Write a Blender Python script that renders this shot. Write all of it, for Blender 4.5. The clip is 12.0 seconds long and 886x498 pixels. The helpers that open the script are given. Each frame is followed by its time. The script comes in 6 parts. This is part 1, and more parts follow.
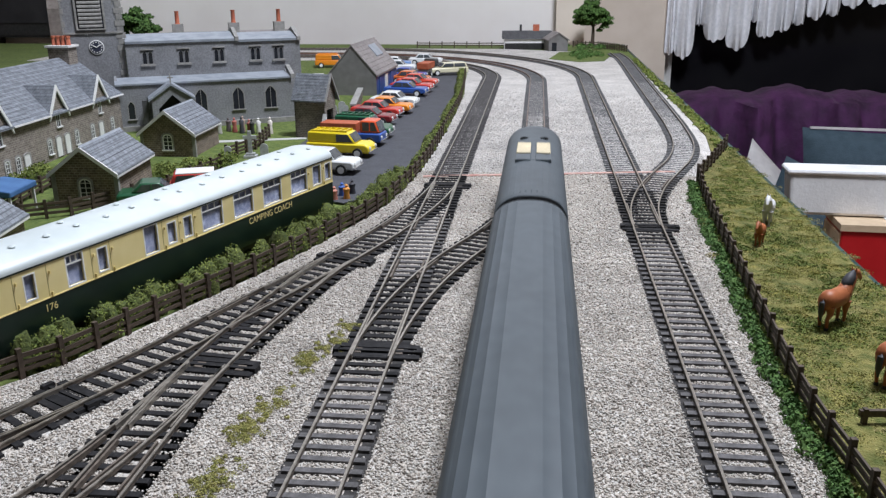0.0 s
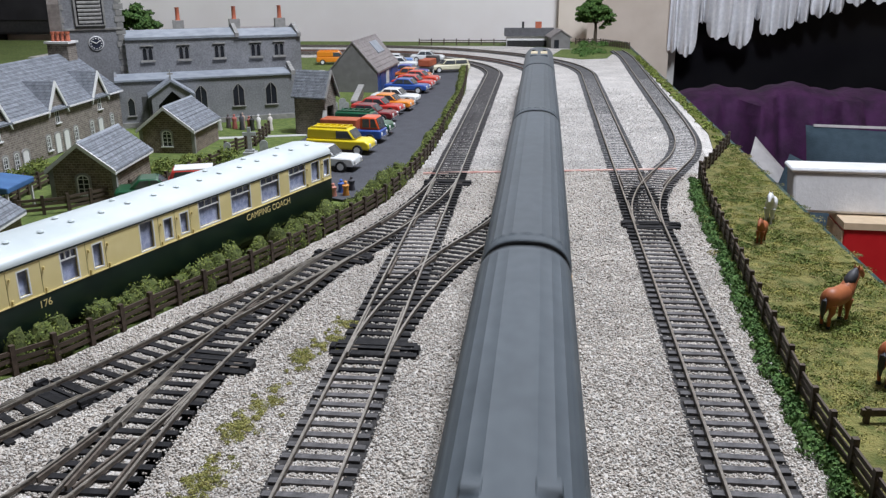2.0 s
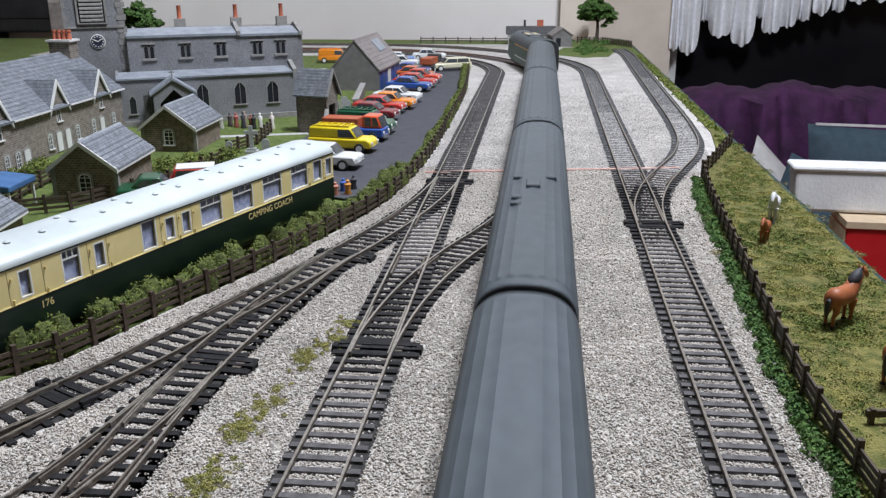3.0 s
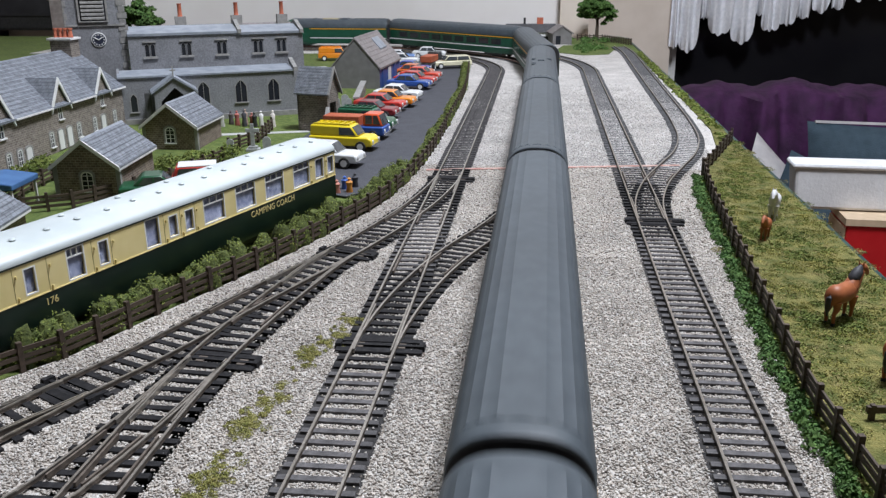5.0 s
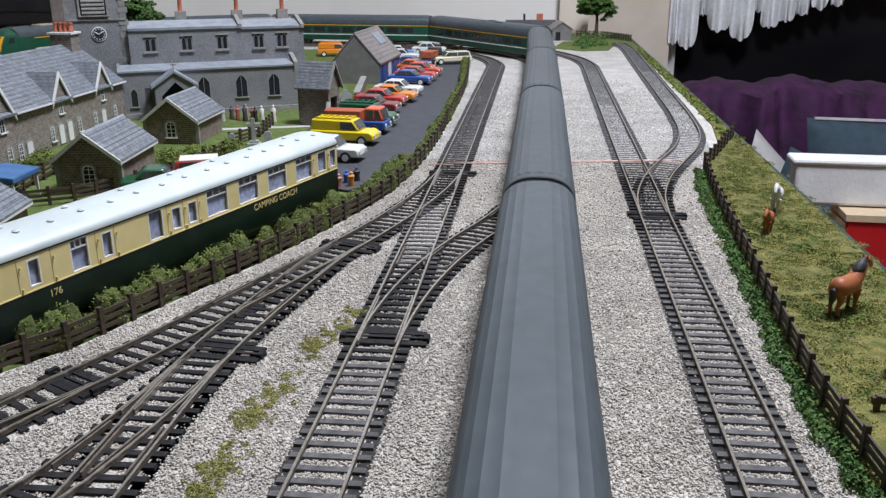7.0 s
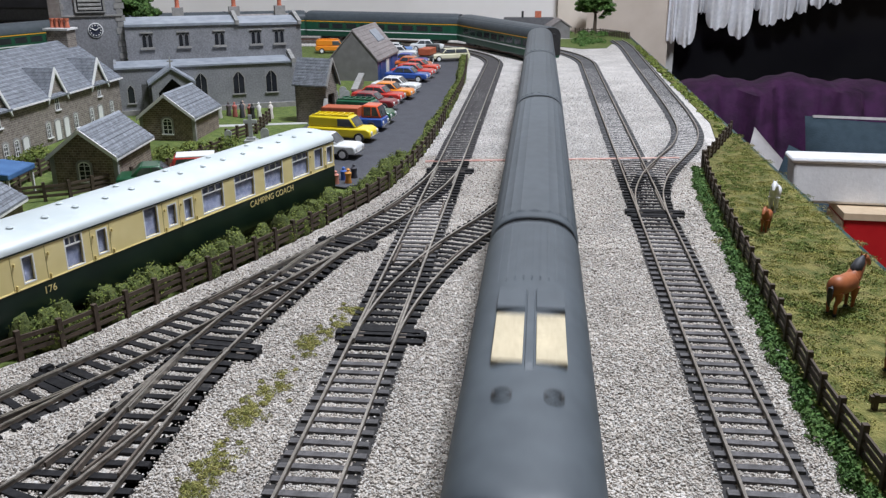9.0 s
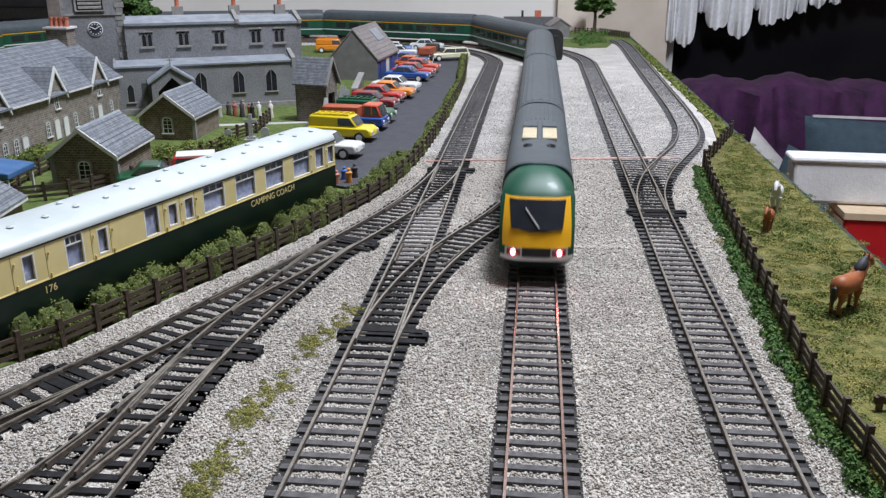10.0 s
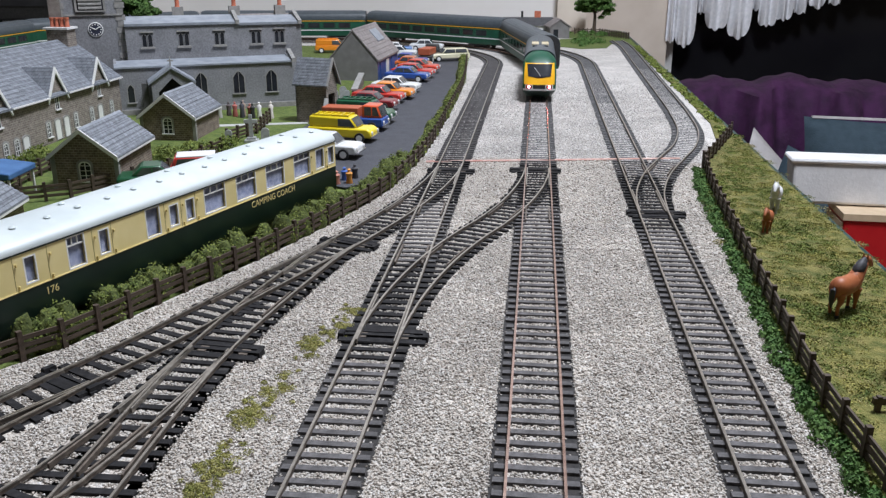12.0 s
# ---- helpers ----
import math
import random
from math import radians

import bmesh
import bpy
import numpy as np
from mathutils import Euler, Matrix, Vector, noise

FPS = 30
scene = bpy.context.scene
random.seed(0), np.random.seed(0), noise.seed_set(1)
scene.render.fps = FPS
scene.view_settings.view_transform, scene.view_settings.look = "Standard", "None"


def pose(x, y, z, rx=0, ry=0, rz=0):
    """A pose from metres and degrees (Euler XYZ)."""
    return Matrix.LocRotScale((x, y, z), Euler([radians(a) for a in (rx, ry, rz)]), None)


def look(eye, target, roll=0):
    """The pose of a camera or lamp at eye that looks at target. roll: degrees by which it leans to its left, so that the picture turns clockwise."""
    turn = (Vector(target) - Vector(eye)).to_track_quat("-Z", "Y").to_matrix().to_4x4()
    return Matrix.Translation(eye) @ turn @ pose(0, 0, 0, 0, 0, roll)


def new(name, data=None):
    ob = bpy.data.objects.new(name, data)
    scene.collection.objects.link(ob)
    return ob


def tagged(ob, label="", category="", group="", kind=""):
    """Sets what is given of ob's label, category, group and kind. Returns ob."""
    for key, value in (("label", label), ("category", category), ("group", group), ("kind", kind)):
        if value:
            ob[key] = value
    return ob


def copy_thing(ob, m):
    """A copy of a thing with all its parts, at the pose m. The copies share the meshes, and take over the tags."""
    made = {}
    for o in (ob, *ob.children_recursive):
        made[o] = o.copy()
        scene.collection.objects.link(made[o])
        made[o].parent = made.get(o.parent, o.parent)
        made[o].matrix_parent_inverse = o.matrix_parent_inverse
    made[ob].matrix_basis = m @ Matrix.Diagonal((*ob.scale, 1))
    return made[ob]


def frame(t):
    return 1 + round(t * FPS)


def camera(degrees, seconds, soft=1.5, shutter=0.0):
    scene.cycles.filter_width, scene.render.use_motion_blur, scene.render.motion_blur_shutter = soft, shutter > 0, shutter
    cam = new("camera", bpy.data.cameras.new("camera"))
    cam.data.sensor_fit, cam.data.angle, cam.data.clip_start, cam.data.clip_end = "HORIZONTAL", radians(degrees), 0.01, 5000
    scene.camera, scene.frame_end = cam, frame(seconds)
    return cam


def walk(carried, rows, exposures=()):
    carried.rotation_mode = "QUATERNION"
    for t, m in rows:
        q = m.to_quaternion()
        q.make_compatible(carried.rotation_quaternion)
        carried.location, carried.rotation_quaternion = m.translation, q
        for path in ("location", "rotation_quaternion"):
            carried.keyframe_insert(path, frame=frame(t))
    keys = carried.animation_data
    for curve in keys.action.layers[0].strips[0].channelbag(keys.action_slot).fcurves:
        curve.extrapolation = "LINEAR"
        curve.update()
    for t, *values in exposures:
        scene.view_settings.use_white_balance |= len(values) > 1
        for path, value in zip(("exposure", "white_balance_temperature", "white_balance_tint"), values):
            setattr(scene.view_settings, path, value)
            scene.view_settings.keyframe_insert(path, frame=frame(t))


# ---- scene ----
cam = camera(55.18, 12.0, soft=1.32, shutter=0.5)
walk(cam, [
    (0, pose(0.00011, -0.00370, 0.15129, 71.635, 0.383, 6.197)),
    (0.5, pose(0.00028, -0.00262, 0.15025, 71.596, 0.372, 6.150)),
    (1, pose(0.00102, -0.00247, 0.14948, 71.585, 0.372, 6.217)),
    (1.5, pose(0.00135, -0.00172, 0.14888, 71.549, 0.380, 6.328)),
    (2, pose(0.00177, -0.00028, 0.14959, 71.503, 0.344, 6.400)),
    (2.5, pose(0.00121, 0.00074, 0.15047, 71.446, 0.324, 6.448)),
    (3, pose(0.00096, 0.00087, 0.14981, 71.378, 0.329, 6.486)),
    (5, pose(-0.00023, -0.00095, 0.15033, 71.224, 0.349, 6.431)),
    (5.5, pose(-0.00081, -0.00083, 0.14927, 71.139, 0.354, 6.407)),
    (6, pose(-0.00053, -0.00105, 0.14789, 71.108, 0.389, 6.368)),
    (6.5, pose(-0.00258, -0.00177, 0.14751, 71.091, 0.368, 6.328)),
    (7, pose(-0.00275, -0.00179, 0.14808, 71.050, 0.278, 6.322)),
    (9, pose(-0.00239, -0.00017, 0.14747, 70.887, 0.125, 6.230)),
    (9.5, pose(-0.00292, 0.00014, 0.14723, 70.898, 0.071, 6.185)),
    (10, pose(-0.00386, 0.00103, 0.14719, 70.847, 0.066, 6.175)),
    (10.5, pose(-0.00370, 0.00151, 0.14654, 70.813, 0.059, 6.149)),
    (11, pose(-0.00341, 0.00087, 0.14654, 70.801, 0.041, 6.086)),
    (11.5, pose(-0.00413, -0.00072, 0.14761, 70.813, 0.032, 6.125)),
    (12, pose(-0.00420, 0.00000, 0.14800, 70.850, -0.000, 6.150)),
])

# ---- light: a lit room at night ----
world = bpy.data.worlds.new("room_air")
world.use_nodes = True
world.node_tree.nodes["Background"].inputs[0].default_value = (0.9, 0.93, 1.0, 1)
world.node_tree.nodes["Background"].inputs[1].default_value = 0.10
scene.world = world
scene.view_settings.exposure = 0.0


def ceiling_lamp(name, eye, target, size, watts, colour):
    data = bpy.data.lights.new(name, "POINT")
    data.shadow_soft_size, data.energy, data.color = size, watts, colour
    ob = new(name, data)
    ob.matrix_world = look(eye, target)
    return ob


ceiling_lamp("ceiling_lamp", (0.26, 0.57, 1.27), (0.0, 0.7, 0.0), 0.15, 94, (0.92, 0.97, 1.075))

# ---- materials ----
MM = 0.001
MATS = {}


def mat(name, c1, c2=None, size=1.0, rough=0.6, metal=0.0, bump=0.0, bsize=None, contrast=(0.35, 0.65), kind="noise", spread=0.0, coat=0.0, emit=None, spec=0.5):
    """A procedural surface: two colours mixed by noise or cells of about size mm, with fine relief."""
    if name in MATS:
        return MATS[name]
    m = bpy.data.materials.new(name)
    m.use_nodes = True
    nt = m.node_tree
    b = nt.nodes["Principled BSDF"]
    b.inputs["Roughness"].default_value = rough
    b.inputs["Metallic"].default_value = metal
    b.inputs["Specular IOR Level"].default_value = spec
    b.inputs["Coat Weight"].default_value = coat
    b.inputs["Base Color"].default_value = (*c1, 1)
    tc = nt.nodes.new("ShaderNodeTexCoord")
    if c2 is not None:
        if kind == "noise":
            tex = nt.nodes.new("ShaderNodeTexNoise")
            tex.inputs["Detail"].default_value = 5
            tex.inputs["Scale"].default_value = 1000.0 / size
            out = tex.outputs["Fac"]
        else:
            tex = nt.nodes.new("ShaderNodeTexVoronoi")
            tex.inputs["Scale"].default_value = 1000.0 / size
            sep = nt.nodes.new("ShaderNodeSeparateColor")
            nt.links.new(tex.outputs["Color"], sep.inputs[0])
            out = sep.outputs[0]
        nt.links.new(tc.outputs["Object"], tex.inputs["Vector"])
        mr = nt.nodes.new("ShaderNodeMapRange")
        mr.inputs[1].default_value, mr.inputs[2].default_value = contrast
        nt.links.new(out, mr.inputs[0])
        mix = nt.nodes.new("ShaderNodeMix")
        mix.data_type = "RGBA"
        mix.inputs[6].default_value, mix.inputs[7].default_value = (*c1, 1), (*c2, 1)
        nt.links.new(mr.outputs[0], mix.inputs[0])
        col = mix.outputs[2]
        # broad second scale
        big = nt.nodes.new("ShaderNodeTexNoise")
        big.inputs["Scale"].default_value, big.inputs["Detail"].default_value = 1000.0 / (size * 14), 3
        nt.links.new(tc.outputs["Object"], big.inputs["Vector"])
        hsv = nt.nodes.new("ShaderNodeHueSaturation")
        mr2 = nt.nodes.new("ShaderNodeMapRange")
        mr2.inputs[1].default_value, mr2.inputs[2].default_value = 0.3, 0.7
        mr2.inputs[3].default_value, mr2.inputs[4].default_value = 0.86, 1.12
        nt.links.new(big.outputs["Fac"], mr2.inputs[0])
        if spread:
            info = nt.nodes.new("ShaderNodeObjectInfo")
            isl = nt.nodes.new("ShaderNodeNewGeometry")
            add = nt.nodes.new("ShaderNodeMath")
            add.operation = "ADD"
            nt.links.new(info.outputs["Random"], add.inputs[0])
            nt.links.new(isl.outputs["Random Per Island"], add.inputs[1])
            mr3 = nt.nodes.new("ShaderNodeMapRange")
            mr3.inputs[2].default_value = 2.0
            mr3.inputs[3].default_value, mr3.inputs[4].default_value = 1 - spread, 1 + spread
            nt.links.new(add.outputs[0], mr3.inputs[0])
            mul = nt.nodes.new("ShaderNodeMath")
            mul.operation = "MULTIPLY"
            nt.links.new(mr2.outputs[0], mul.inputs[0])
            nt.links.new(mr3.outputs[0], mul.inputs[1])
            nt.links.new(mul.outputs[0], hsv.inputs["Value"])
        else:
            nt.links.new(mr2.outputs[0], hsv.inputs["Value"])
        nt.links.new(col, hsv.inputs["Color"])
        nt.links.new(hsv.outputs[0], b.inputs["Base Color"])
    if bump:
        bt = nt.nodes.new("ShaderNodeTexNoise")
        bt.inputs["Scale"].default_value, bt.inputs["Detail"].default_value = 1000.0 / (bsize or size), 4
        nt.links.new(tc.outputs["Object"], bt.inputs["Vector"])
        bp = nt.nodes.new("ShaderNodeBump")
        bp.inputs["Strength"].default_value = 0.8
        bp.inputs["Distance"].default_value = bump * MM
        nt.links.new(bt.outputs["Fac"], bp.inputs["Height"])
        nt.links.new(bp.outputs[0], b.inputs["Normal"])
    if emit:
        b.inputs["Emission Color"].default_value = (*emit[:3], 1)
        b.inputs["Emission Strength"].default_value = emit[3]
    MATS[name] = m
    return m




def stony(name, per_island, pale=0.0):
    """Chippings of mixed pale, pinkish, brown and dark stone."""
    m = bpy.data.materials.new(name)
    m.use_nodes = True
    nt = m.node_tree
    b = nt.nodes["Principled BSDF"]
    b.inputs["Roughness"].default_value = 0.9
    ramp = nt.nodes.new("ShaderNodeValToRGB")
    stops = [(0.0, (0.12, 0.10, 0.085)), (0.08, (0.21, 0.18, 0.15)), (0.13, (0.44, 0.385, 0.335)), (0.40, (0.55, 0.495, 0.435)), (0.72, (0.555, 0.52, 0.475)), (1.0, (0.60, 0.575, 0.545))]
    ramp.color_ramp.elements[0].position, ramp.color_ramp.elements[1].position = 0.0, 1.0
    for pos, c in stops[1:-1]:
        ramp.color_ramp.elements.new(pos)
    white = (0.70, 0.71, 0.735)
    for e, (pos, c) in zip(ramp.color_ramp.elements, stops):
        e.position, e.color = pos, (*[v + (w - v) * pale for v, w in zip(c, white)], 1)
    tc = nt.nodes.new("ShaderNodeTexCoord")
    if per_island:
        geo = nt.nodes.new("ShaderNodeNewGeometry")
        nt.links.new(geo.outputs["Random Per Island"], ramp.inputs[0])
    else:
        vo = nt.nodes.new("ShaderNodeTexVoronoi")
        vo.inputs["Scale"].default_value = 1000 / 1.1
        sep = nt.nodes.new("ShaderNodeSeparateColor")
        nt.links.new(tc.outputs["Object"], vo.inputs["Vector"])
        nt.links.new(vo.outputs["Color"], sep.inputs[0])
        nt.links.new(sep.outputs[0], ramp.inputs[0])
        bp = nt.nodes.new("ShaderNodeBump")
        bp.inputs["Distance"].default_value, bp.invert = 0.8 * MM, True
        nt.links.new(vo.outputs["Distance"], bp.inputs["Height"])
        nt.links.new(bp.outputs[0], b.inputs["Normal"])
    big = nt.nodes.new("ShaderNodeTexNoise")
    big.inputs["Scale"].default_value, big.inputs["Detail"].default_value = 1000 / 38.0, 4
    nt.links.new(tc.outputs["Object"], big.inputs["Vector"])
    mr = nt.nodes.new("ShaderNodeMapRange")
    mr.inputs[1].default_value, mr.inputs[2].default_value, mr.inputs[3].default_value, mr.inputs[4].default_value = 0.3, 0.7, 0.84, 1.14
    nt.links.new(big.outputs["Fac"], mr.inputs[0])
    hsv = nt.nodes.new("ShaderNodeHueSaturation")
    nt.links.new(mr.outputs[0], hsv.inputs["Value"])
    nt.links.new(ramp.outputs[0], hsv.inputs["Color"])
    nt.links.new(hsv.outputs[0], b.inputs["Base Color"])
    return m


BALLAST = stony("ballast", False)
STONE = stony("ballast_stone", True)
BALLASTPALE = stony("pale_ballast", False, 0.25)
STONEPALE = stony("pale_ballast_stone", True, 0.25)
# near black: painted shade at sleeper ends, also turnout bases and rail filler
DARKGAP = mat("dark_gap_fill", (0.022, 0.021, 0.022), (0.05, 0.046, 0.044), 2.5, 0.95, bump=0.3)
SLEEPER = mat("grey_sleeper", (0.060, 0.057, 0.058), (0.125, 0.118, 0.12), 2.2, 0.75, bump=0.12, bsize=0.7, spread=0.18)
BLACKSLEEPER = mat("black_sleeper", (0.009, 0.009, 0.010), (0.024, 0.023, 0.025), 2.2, 0.75, bump=0.1, bsize=0.7, spread=0.25, spec=0.25)
RAIL = mat("nickel_rail", (0.30, 0.27, 0.235), (0.42, 0.385, 0.34), 3.0, 0.3, metal=0.65)
DUSTY = mat("dusty_sleeper", (0.09, 0.09, 0.094), (0.15, 0.15, 0.153), 3.0, 0.85, spread=0.2)
RAILSIDE = mat("rusty_rail", (0.10, 0.08, 0.066), (0.17, 0.14, 0.115), 3.0, 0.6, metal=0.2)
RUSTHEAD = mat("rusty_pink_railhead", (0.36, 0.24, 0.20), (0.46, 0.33, 0.28), 3.0, 0.24, metal=0.7)
RUSTSIDE = mat("rusty_pink_rail_side", (0.17, 0.085, 0.06), (0.24, 0.13, 0.10), 3.0, 0.5, metal=0.2)
ASPHALT = mat("asphalt", (0.050, 0.052, 0.062), (0.075, 0.077, 0.09), 1.0, 0.85, bump=0.12)
GRASS = mat("static_grass", (0.075, 0.09, 0.017), (0.21, 0.185, 0.055), 6.0, 0.95, bump=1.8, bsize=1.2)
LAWN = mat("lawn", (0.075, 0.115, 0.024), (0.14, 0.18, 0.042), 5.0, 0.95, bump=0.9, bsize=1.2)
TEAL = mat("painted_board_edge", (0.006, 0.035, 0.034), (0.010, 0.05, 0.047), 12.0, 0.45)
WOOD = mat("baseboard_wood", (0.30, 0.20, 0.11), (0.42, 0.30, 0.17), 12.0, 0.7)
FENCEWOOD = mat("brown_fence_wood", (0.045, 0.030, 0.020), (0.085, 0.06, 0.042), 1.6, 0.7, bump=0.1, spread=0.2)
WALLCREAM = mat("cream_wall", (0.85, 0.815, 0.79), (0.88, 0.85, 0.83), 60.0, 0.85)
WALLPAPER = mat("beige_wallpaper", (0.70, 0.61, 0.52), (0.77, 0.68, 0.59), 70.0, 0.85)
# unseen walls and ceiling: colours kept dark to cut bounced light, deepening shadows
WALLBEIGE = mat("beige_wall", (0.34, 0.28, 0.22), (0.40, 0.34, 0.28), 70.0, 0.85)
CEILING = mat("ceiling_paint", (0.24, 0.24, 0.25), (0.27, 0.27, 0.28), 80.0, 0.9)
CARPET = mat("brown_carpet", (0.13, 0.09, 0.07), (0.2, 0.15, 0.12), 6.0, 0.95)
ROOFGREY = mat("coach_roof_grey", (0.055, 0.069, 0.081), (0.071, 0.087, 0.100), 6.0, 0.5)
HSTGREEN = mat("dark_green_paint", (0.006, 0.068, 0.036), (0.008, 0.082, 0.045), 14.0, 0.46, coat=0.06)
CREAM = mat("cream_paint", (0.72, 0.60, 0.27), (0.78, 0.66, 0.33), 15.0, 0.35, coat=0.2)
BLACK = mat("black_plastic", (0.012, 0.012, 0.013), (0.025, 0.025, 0.026), 4.0, 0.55)
YELLOW = mat("warning_yellow", (0.85, 0.42, 0.012), (0.88, 0.46, 0.02), 10.0, 0.35)
GLASSDARK = mat("dark_window", (0.02, 0.022, 0.028), (0.03, 0.032, 0.04), 12.0, 0.12)
ORANGELINE = mat("orange_lining", (0.75, 0.33, 0.02), (0.8, 0.38, 0.03), 10.0, 0.4)
WHITEPAINT = mat("white_paint", (0.74, 0.74, 0.72), (0.80, 0.80, 0.79), 8.0, 0.45)
TAN = mat("tan_mesh", (0.50, 0.42, 0.28), (0.60, 0.52, 0.36), 1.2, 0.8)
SILVER = mat("silver_paint", (0.62, 0.62, 0.62), (0.7, 0.7, 0.7), 8.0, 0.35, metal=0.3)
REDLAMP = mat("red_tail_lamp", (0.9, 0.1, 0.1), emit=(1.0, 0.06, 0.09, 45.0))
LAMPHOT = mat("white_hot_lamp", (1, 0.8, 0.75), emit=(1.0, 0.62, 0.58, 45.0))


# ---- mesh building, in millimetres ----
class M:
    def __init__(self):
        self.v, self.f, self.n = [], [], 0

    def add(self, vs, fs):
        k = len(self.v)
        self.v += [tuple(p) for p in vs]
        self.f += [tuple(i + k for i in f) for f in fs]
        return self

    def box(self, x, y, z, sx, sy, sz, rz=0.0, taper=1.0):
        """A box centred on x, y with its base at z, turned rz degrees; its top shrinks by taper."""
        c, s = math.cos(radians(rz)), math.sin(radians(rz))
        vs = []
        for h, q in ((0, 1.0), (sz, taper)):
            for a, b in ((-1, -1), (1, -1), (1, 1), (-1, 1)):
                u, w = a * sx / 2 * q, b * sy / 2 * q
                vs.append((x + u * c - w * s, y + u * s + w * c, z + h))
        return self.add(vs, [(3, 2, 1, 0), (4, 5, 6, 7), (0, 1, 5, 4), (1, 2, 6, 5), (2, 3, 7, 6), (3, 0, 4, 7)])

    def loft(self, sections, cap=True, closed=True):
        """Skin over sections, each a list of points of equal count."""
        n = len(sections[0])
        vs = [p for s in sections for p in s]
        fs = []
        for i in range(len(sections) - 1):
            for j in range(n if closed else n - 1):
                a, b = i * n + j, i * n + (j + 1) % n
                fs.append((a, b, b + n, a + n))
        if cap and closed:
            fs.append(tuple(range(n - 1, -1, -1)))
            fs.append(tuple(range((len(sections) - 1) * n, len(sections) * n)))
        return self.add(vs, fs)

    def prism(self, poly, y0, y1, axis="y"):
        """A polygon in the x-z plane drawn out from y0 to y1 (axis y), in y-z along x (axis x), or in x-y along z (axis z)."""
        def at(p, t):
            return (p[0], t, p[1]) if axis == "y" else (t, p[0], p[1]) if axis == "x" else (p[0], p[1], t)
        return self.loft([[at(p, y0) for p in poly], [at(p, y1) for p in poly]])

    def lathe(self, profile, x, y, z, n=12, axis="z"):
        """A turned form: profile of (radius, height) round an axis through x, y, z."""
        rings = []
        for r, h in profile:
            ring = []
            for i in range(n):
                a = 2 * math.pi * i / n
                u, w = r * math.cos(a), r * math.sin(a)
                ring.append((x + u, y + w, z + h) if axis == "z" else (x + h, y + u, z + w) if axis == "x" else (x + u, y + h, z + w))
            rings.append(ring)
        return self.loft(rings)

    def tube(self, pts, r, n=6):
        rings = []
        for i, p in enumerate(pts):
            a, b = Vector(pts[max(0, i - 1)]), Vector(pts[min(len(pts) - 1, i + 1)])
            d = (b - a).normalized()
            u = d.orthogonal().normalized() if abs(d.z) > 0.9 else d.cross(Vector((0, 0, 1))).normalized()
            w = d.cross(u)
            rr = r[i] if isinstance(r, (list, tuple)) else r
            rings.append([tuple(Vector(p) + rr * (math.cos(2 * math.pi * k / n) * u + math.sin(2 * math.pi * k / n) * w)) for k in range(n)])
        return self.loft(rings)

    def ball(self, x, y, z, rx, ry, rz, n=8, m=6, rough=0.0, seed=0):
        rnd = random.Random(seed)
        rings = []
        for j in range(1, m):
            t = math.pi * j / m
            ring = []
            for i in range(n):
                a = 2 * math.pi * i / n
                k = 1 + rough * (rnd.random() - 0.5)
                ring.append((x + rx * k * math.sin(t) * math.cos(a), y + ry * k * math.sin(t) * math.sin(a), z - rz * k * math.cos(t)))
            rings.append(ring)
        return self.loft(rings)

    def mesh(self, name, material, smooth=None):
        me = bpy.data.meshes.new(name)
        a = np.array(self.v, dtype=float) * MM
        me.from_pydata(a.tolist(), [], self.f)
        me.materials.append(material)
        bm = bmesh.new()
        bm.from_mesh(me)
        if len(bm.faces) < 60000:
            bmesh.ops.recalc_face_normals(bm, faces=bm.faces)
        bm.to_mesh(me)
        bm.free()
        if smooth:
            me.shade_smooth()
            me.set_sharp_from_angle(angle=radians(smooth))
        return me


def part(name, m, material, parent=None, label="", smooth=None, kind="", bevel=0.0):
    """One mesh object, under a thing or under a part."""
    ob = new(name, m.mesh(name, material, smooth))
    if parent is not None:
        ob.parent = parent
    if bevel:
        mod = ob.modifiers.new("bevel", "BEVEL")
        mod.width, mod.segments, mod.limit_method, mod.angle_limit = bevel * MM, 2, "ANGLE", radians(40)
    return tagged(ob, label=label, kind=kind)


def piece(name, me, parent, m):
    """An alike piece on shared mesh data."""
    ob = new(name, me)
    ob.parent = parent
    ob.matrix_basis = m
    return ob


def at(x, y, z=0.0, rz=0.0):
    return pose(x * MM, y * MM, z * MM, 0, 0, rz)


def thing(name, label, category, m=None, group="", kind=""):
    ob = new(name)
    ob.empty_display_size = 0.01
    if m is not None:
        ob.matrix_basis = m
    return tagged(ob, label, category, group, kind)


# ---- the room ----
def setting(name, m, material, label, category):
    return tagged(part(name, m, material), label, category, kind="structure")


setting("floor", M().box(0, -300, -920, 4400, 6300, 20), CARPET, "brown carpeted floor of the room", "floor")
# added out of view to close the room: ceiling, west, south and east walls
setting("ceiling", M().box(0, -300, 1500, 4400, 6300, 40), CEILING, "plain grey unseen ceiling closing the room", "ceiling")
setting("wall_north", M().box(-1062, 1930, -900, 2290, 60, 2400), WALLCREAM, "cream painted wall behind the layout", "wall")
setting("wall_west", M().box(-2230, -300, -900, 60, 6300, 2400), WALLBEIGE, "plain beige unseen side wall closing the room", "wall")
setting("wall_south", M().box(0, -3400, -900, 4400, 60, 2400), WALLBEIGE, "plain beige unseen end wall closing the room", "wall")
setting("wall_east", M().box(2230, -300, -900, 60, 6300, 2400), WALLBEIGE, "plain beige unseen side wall closing the room", "wall")

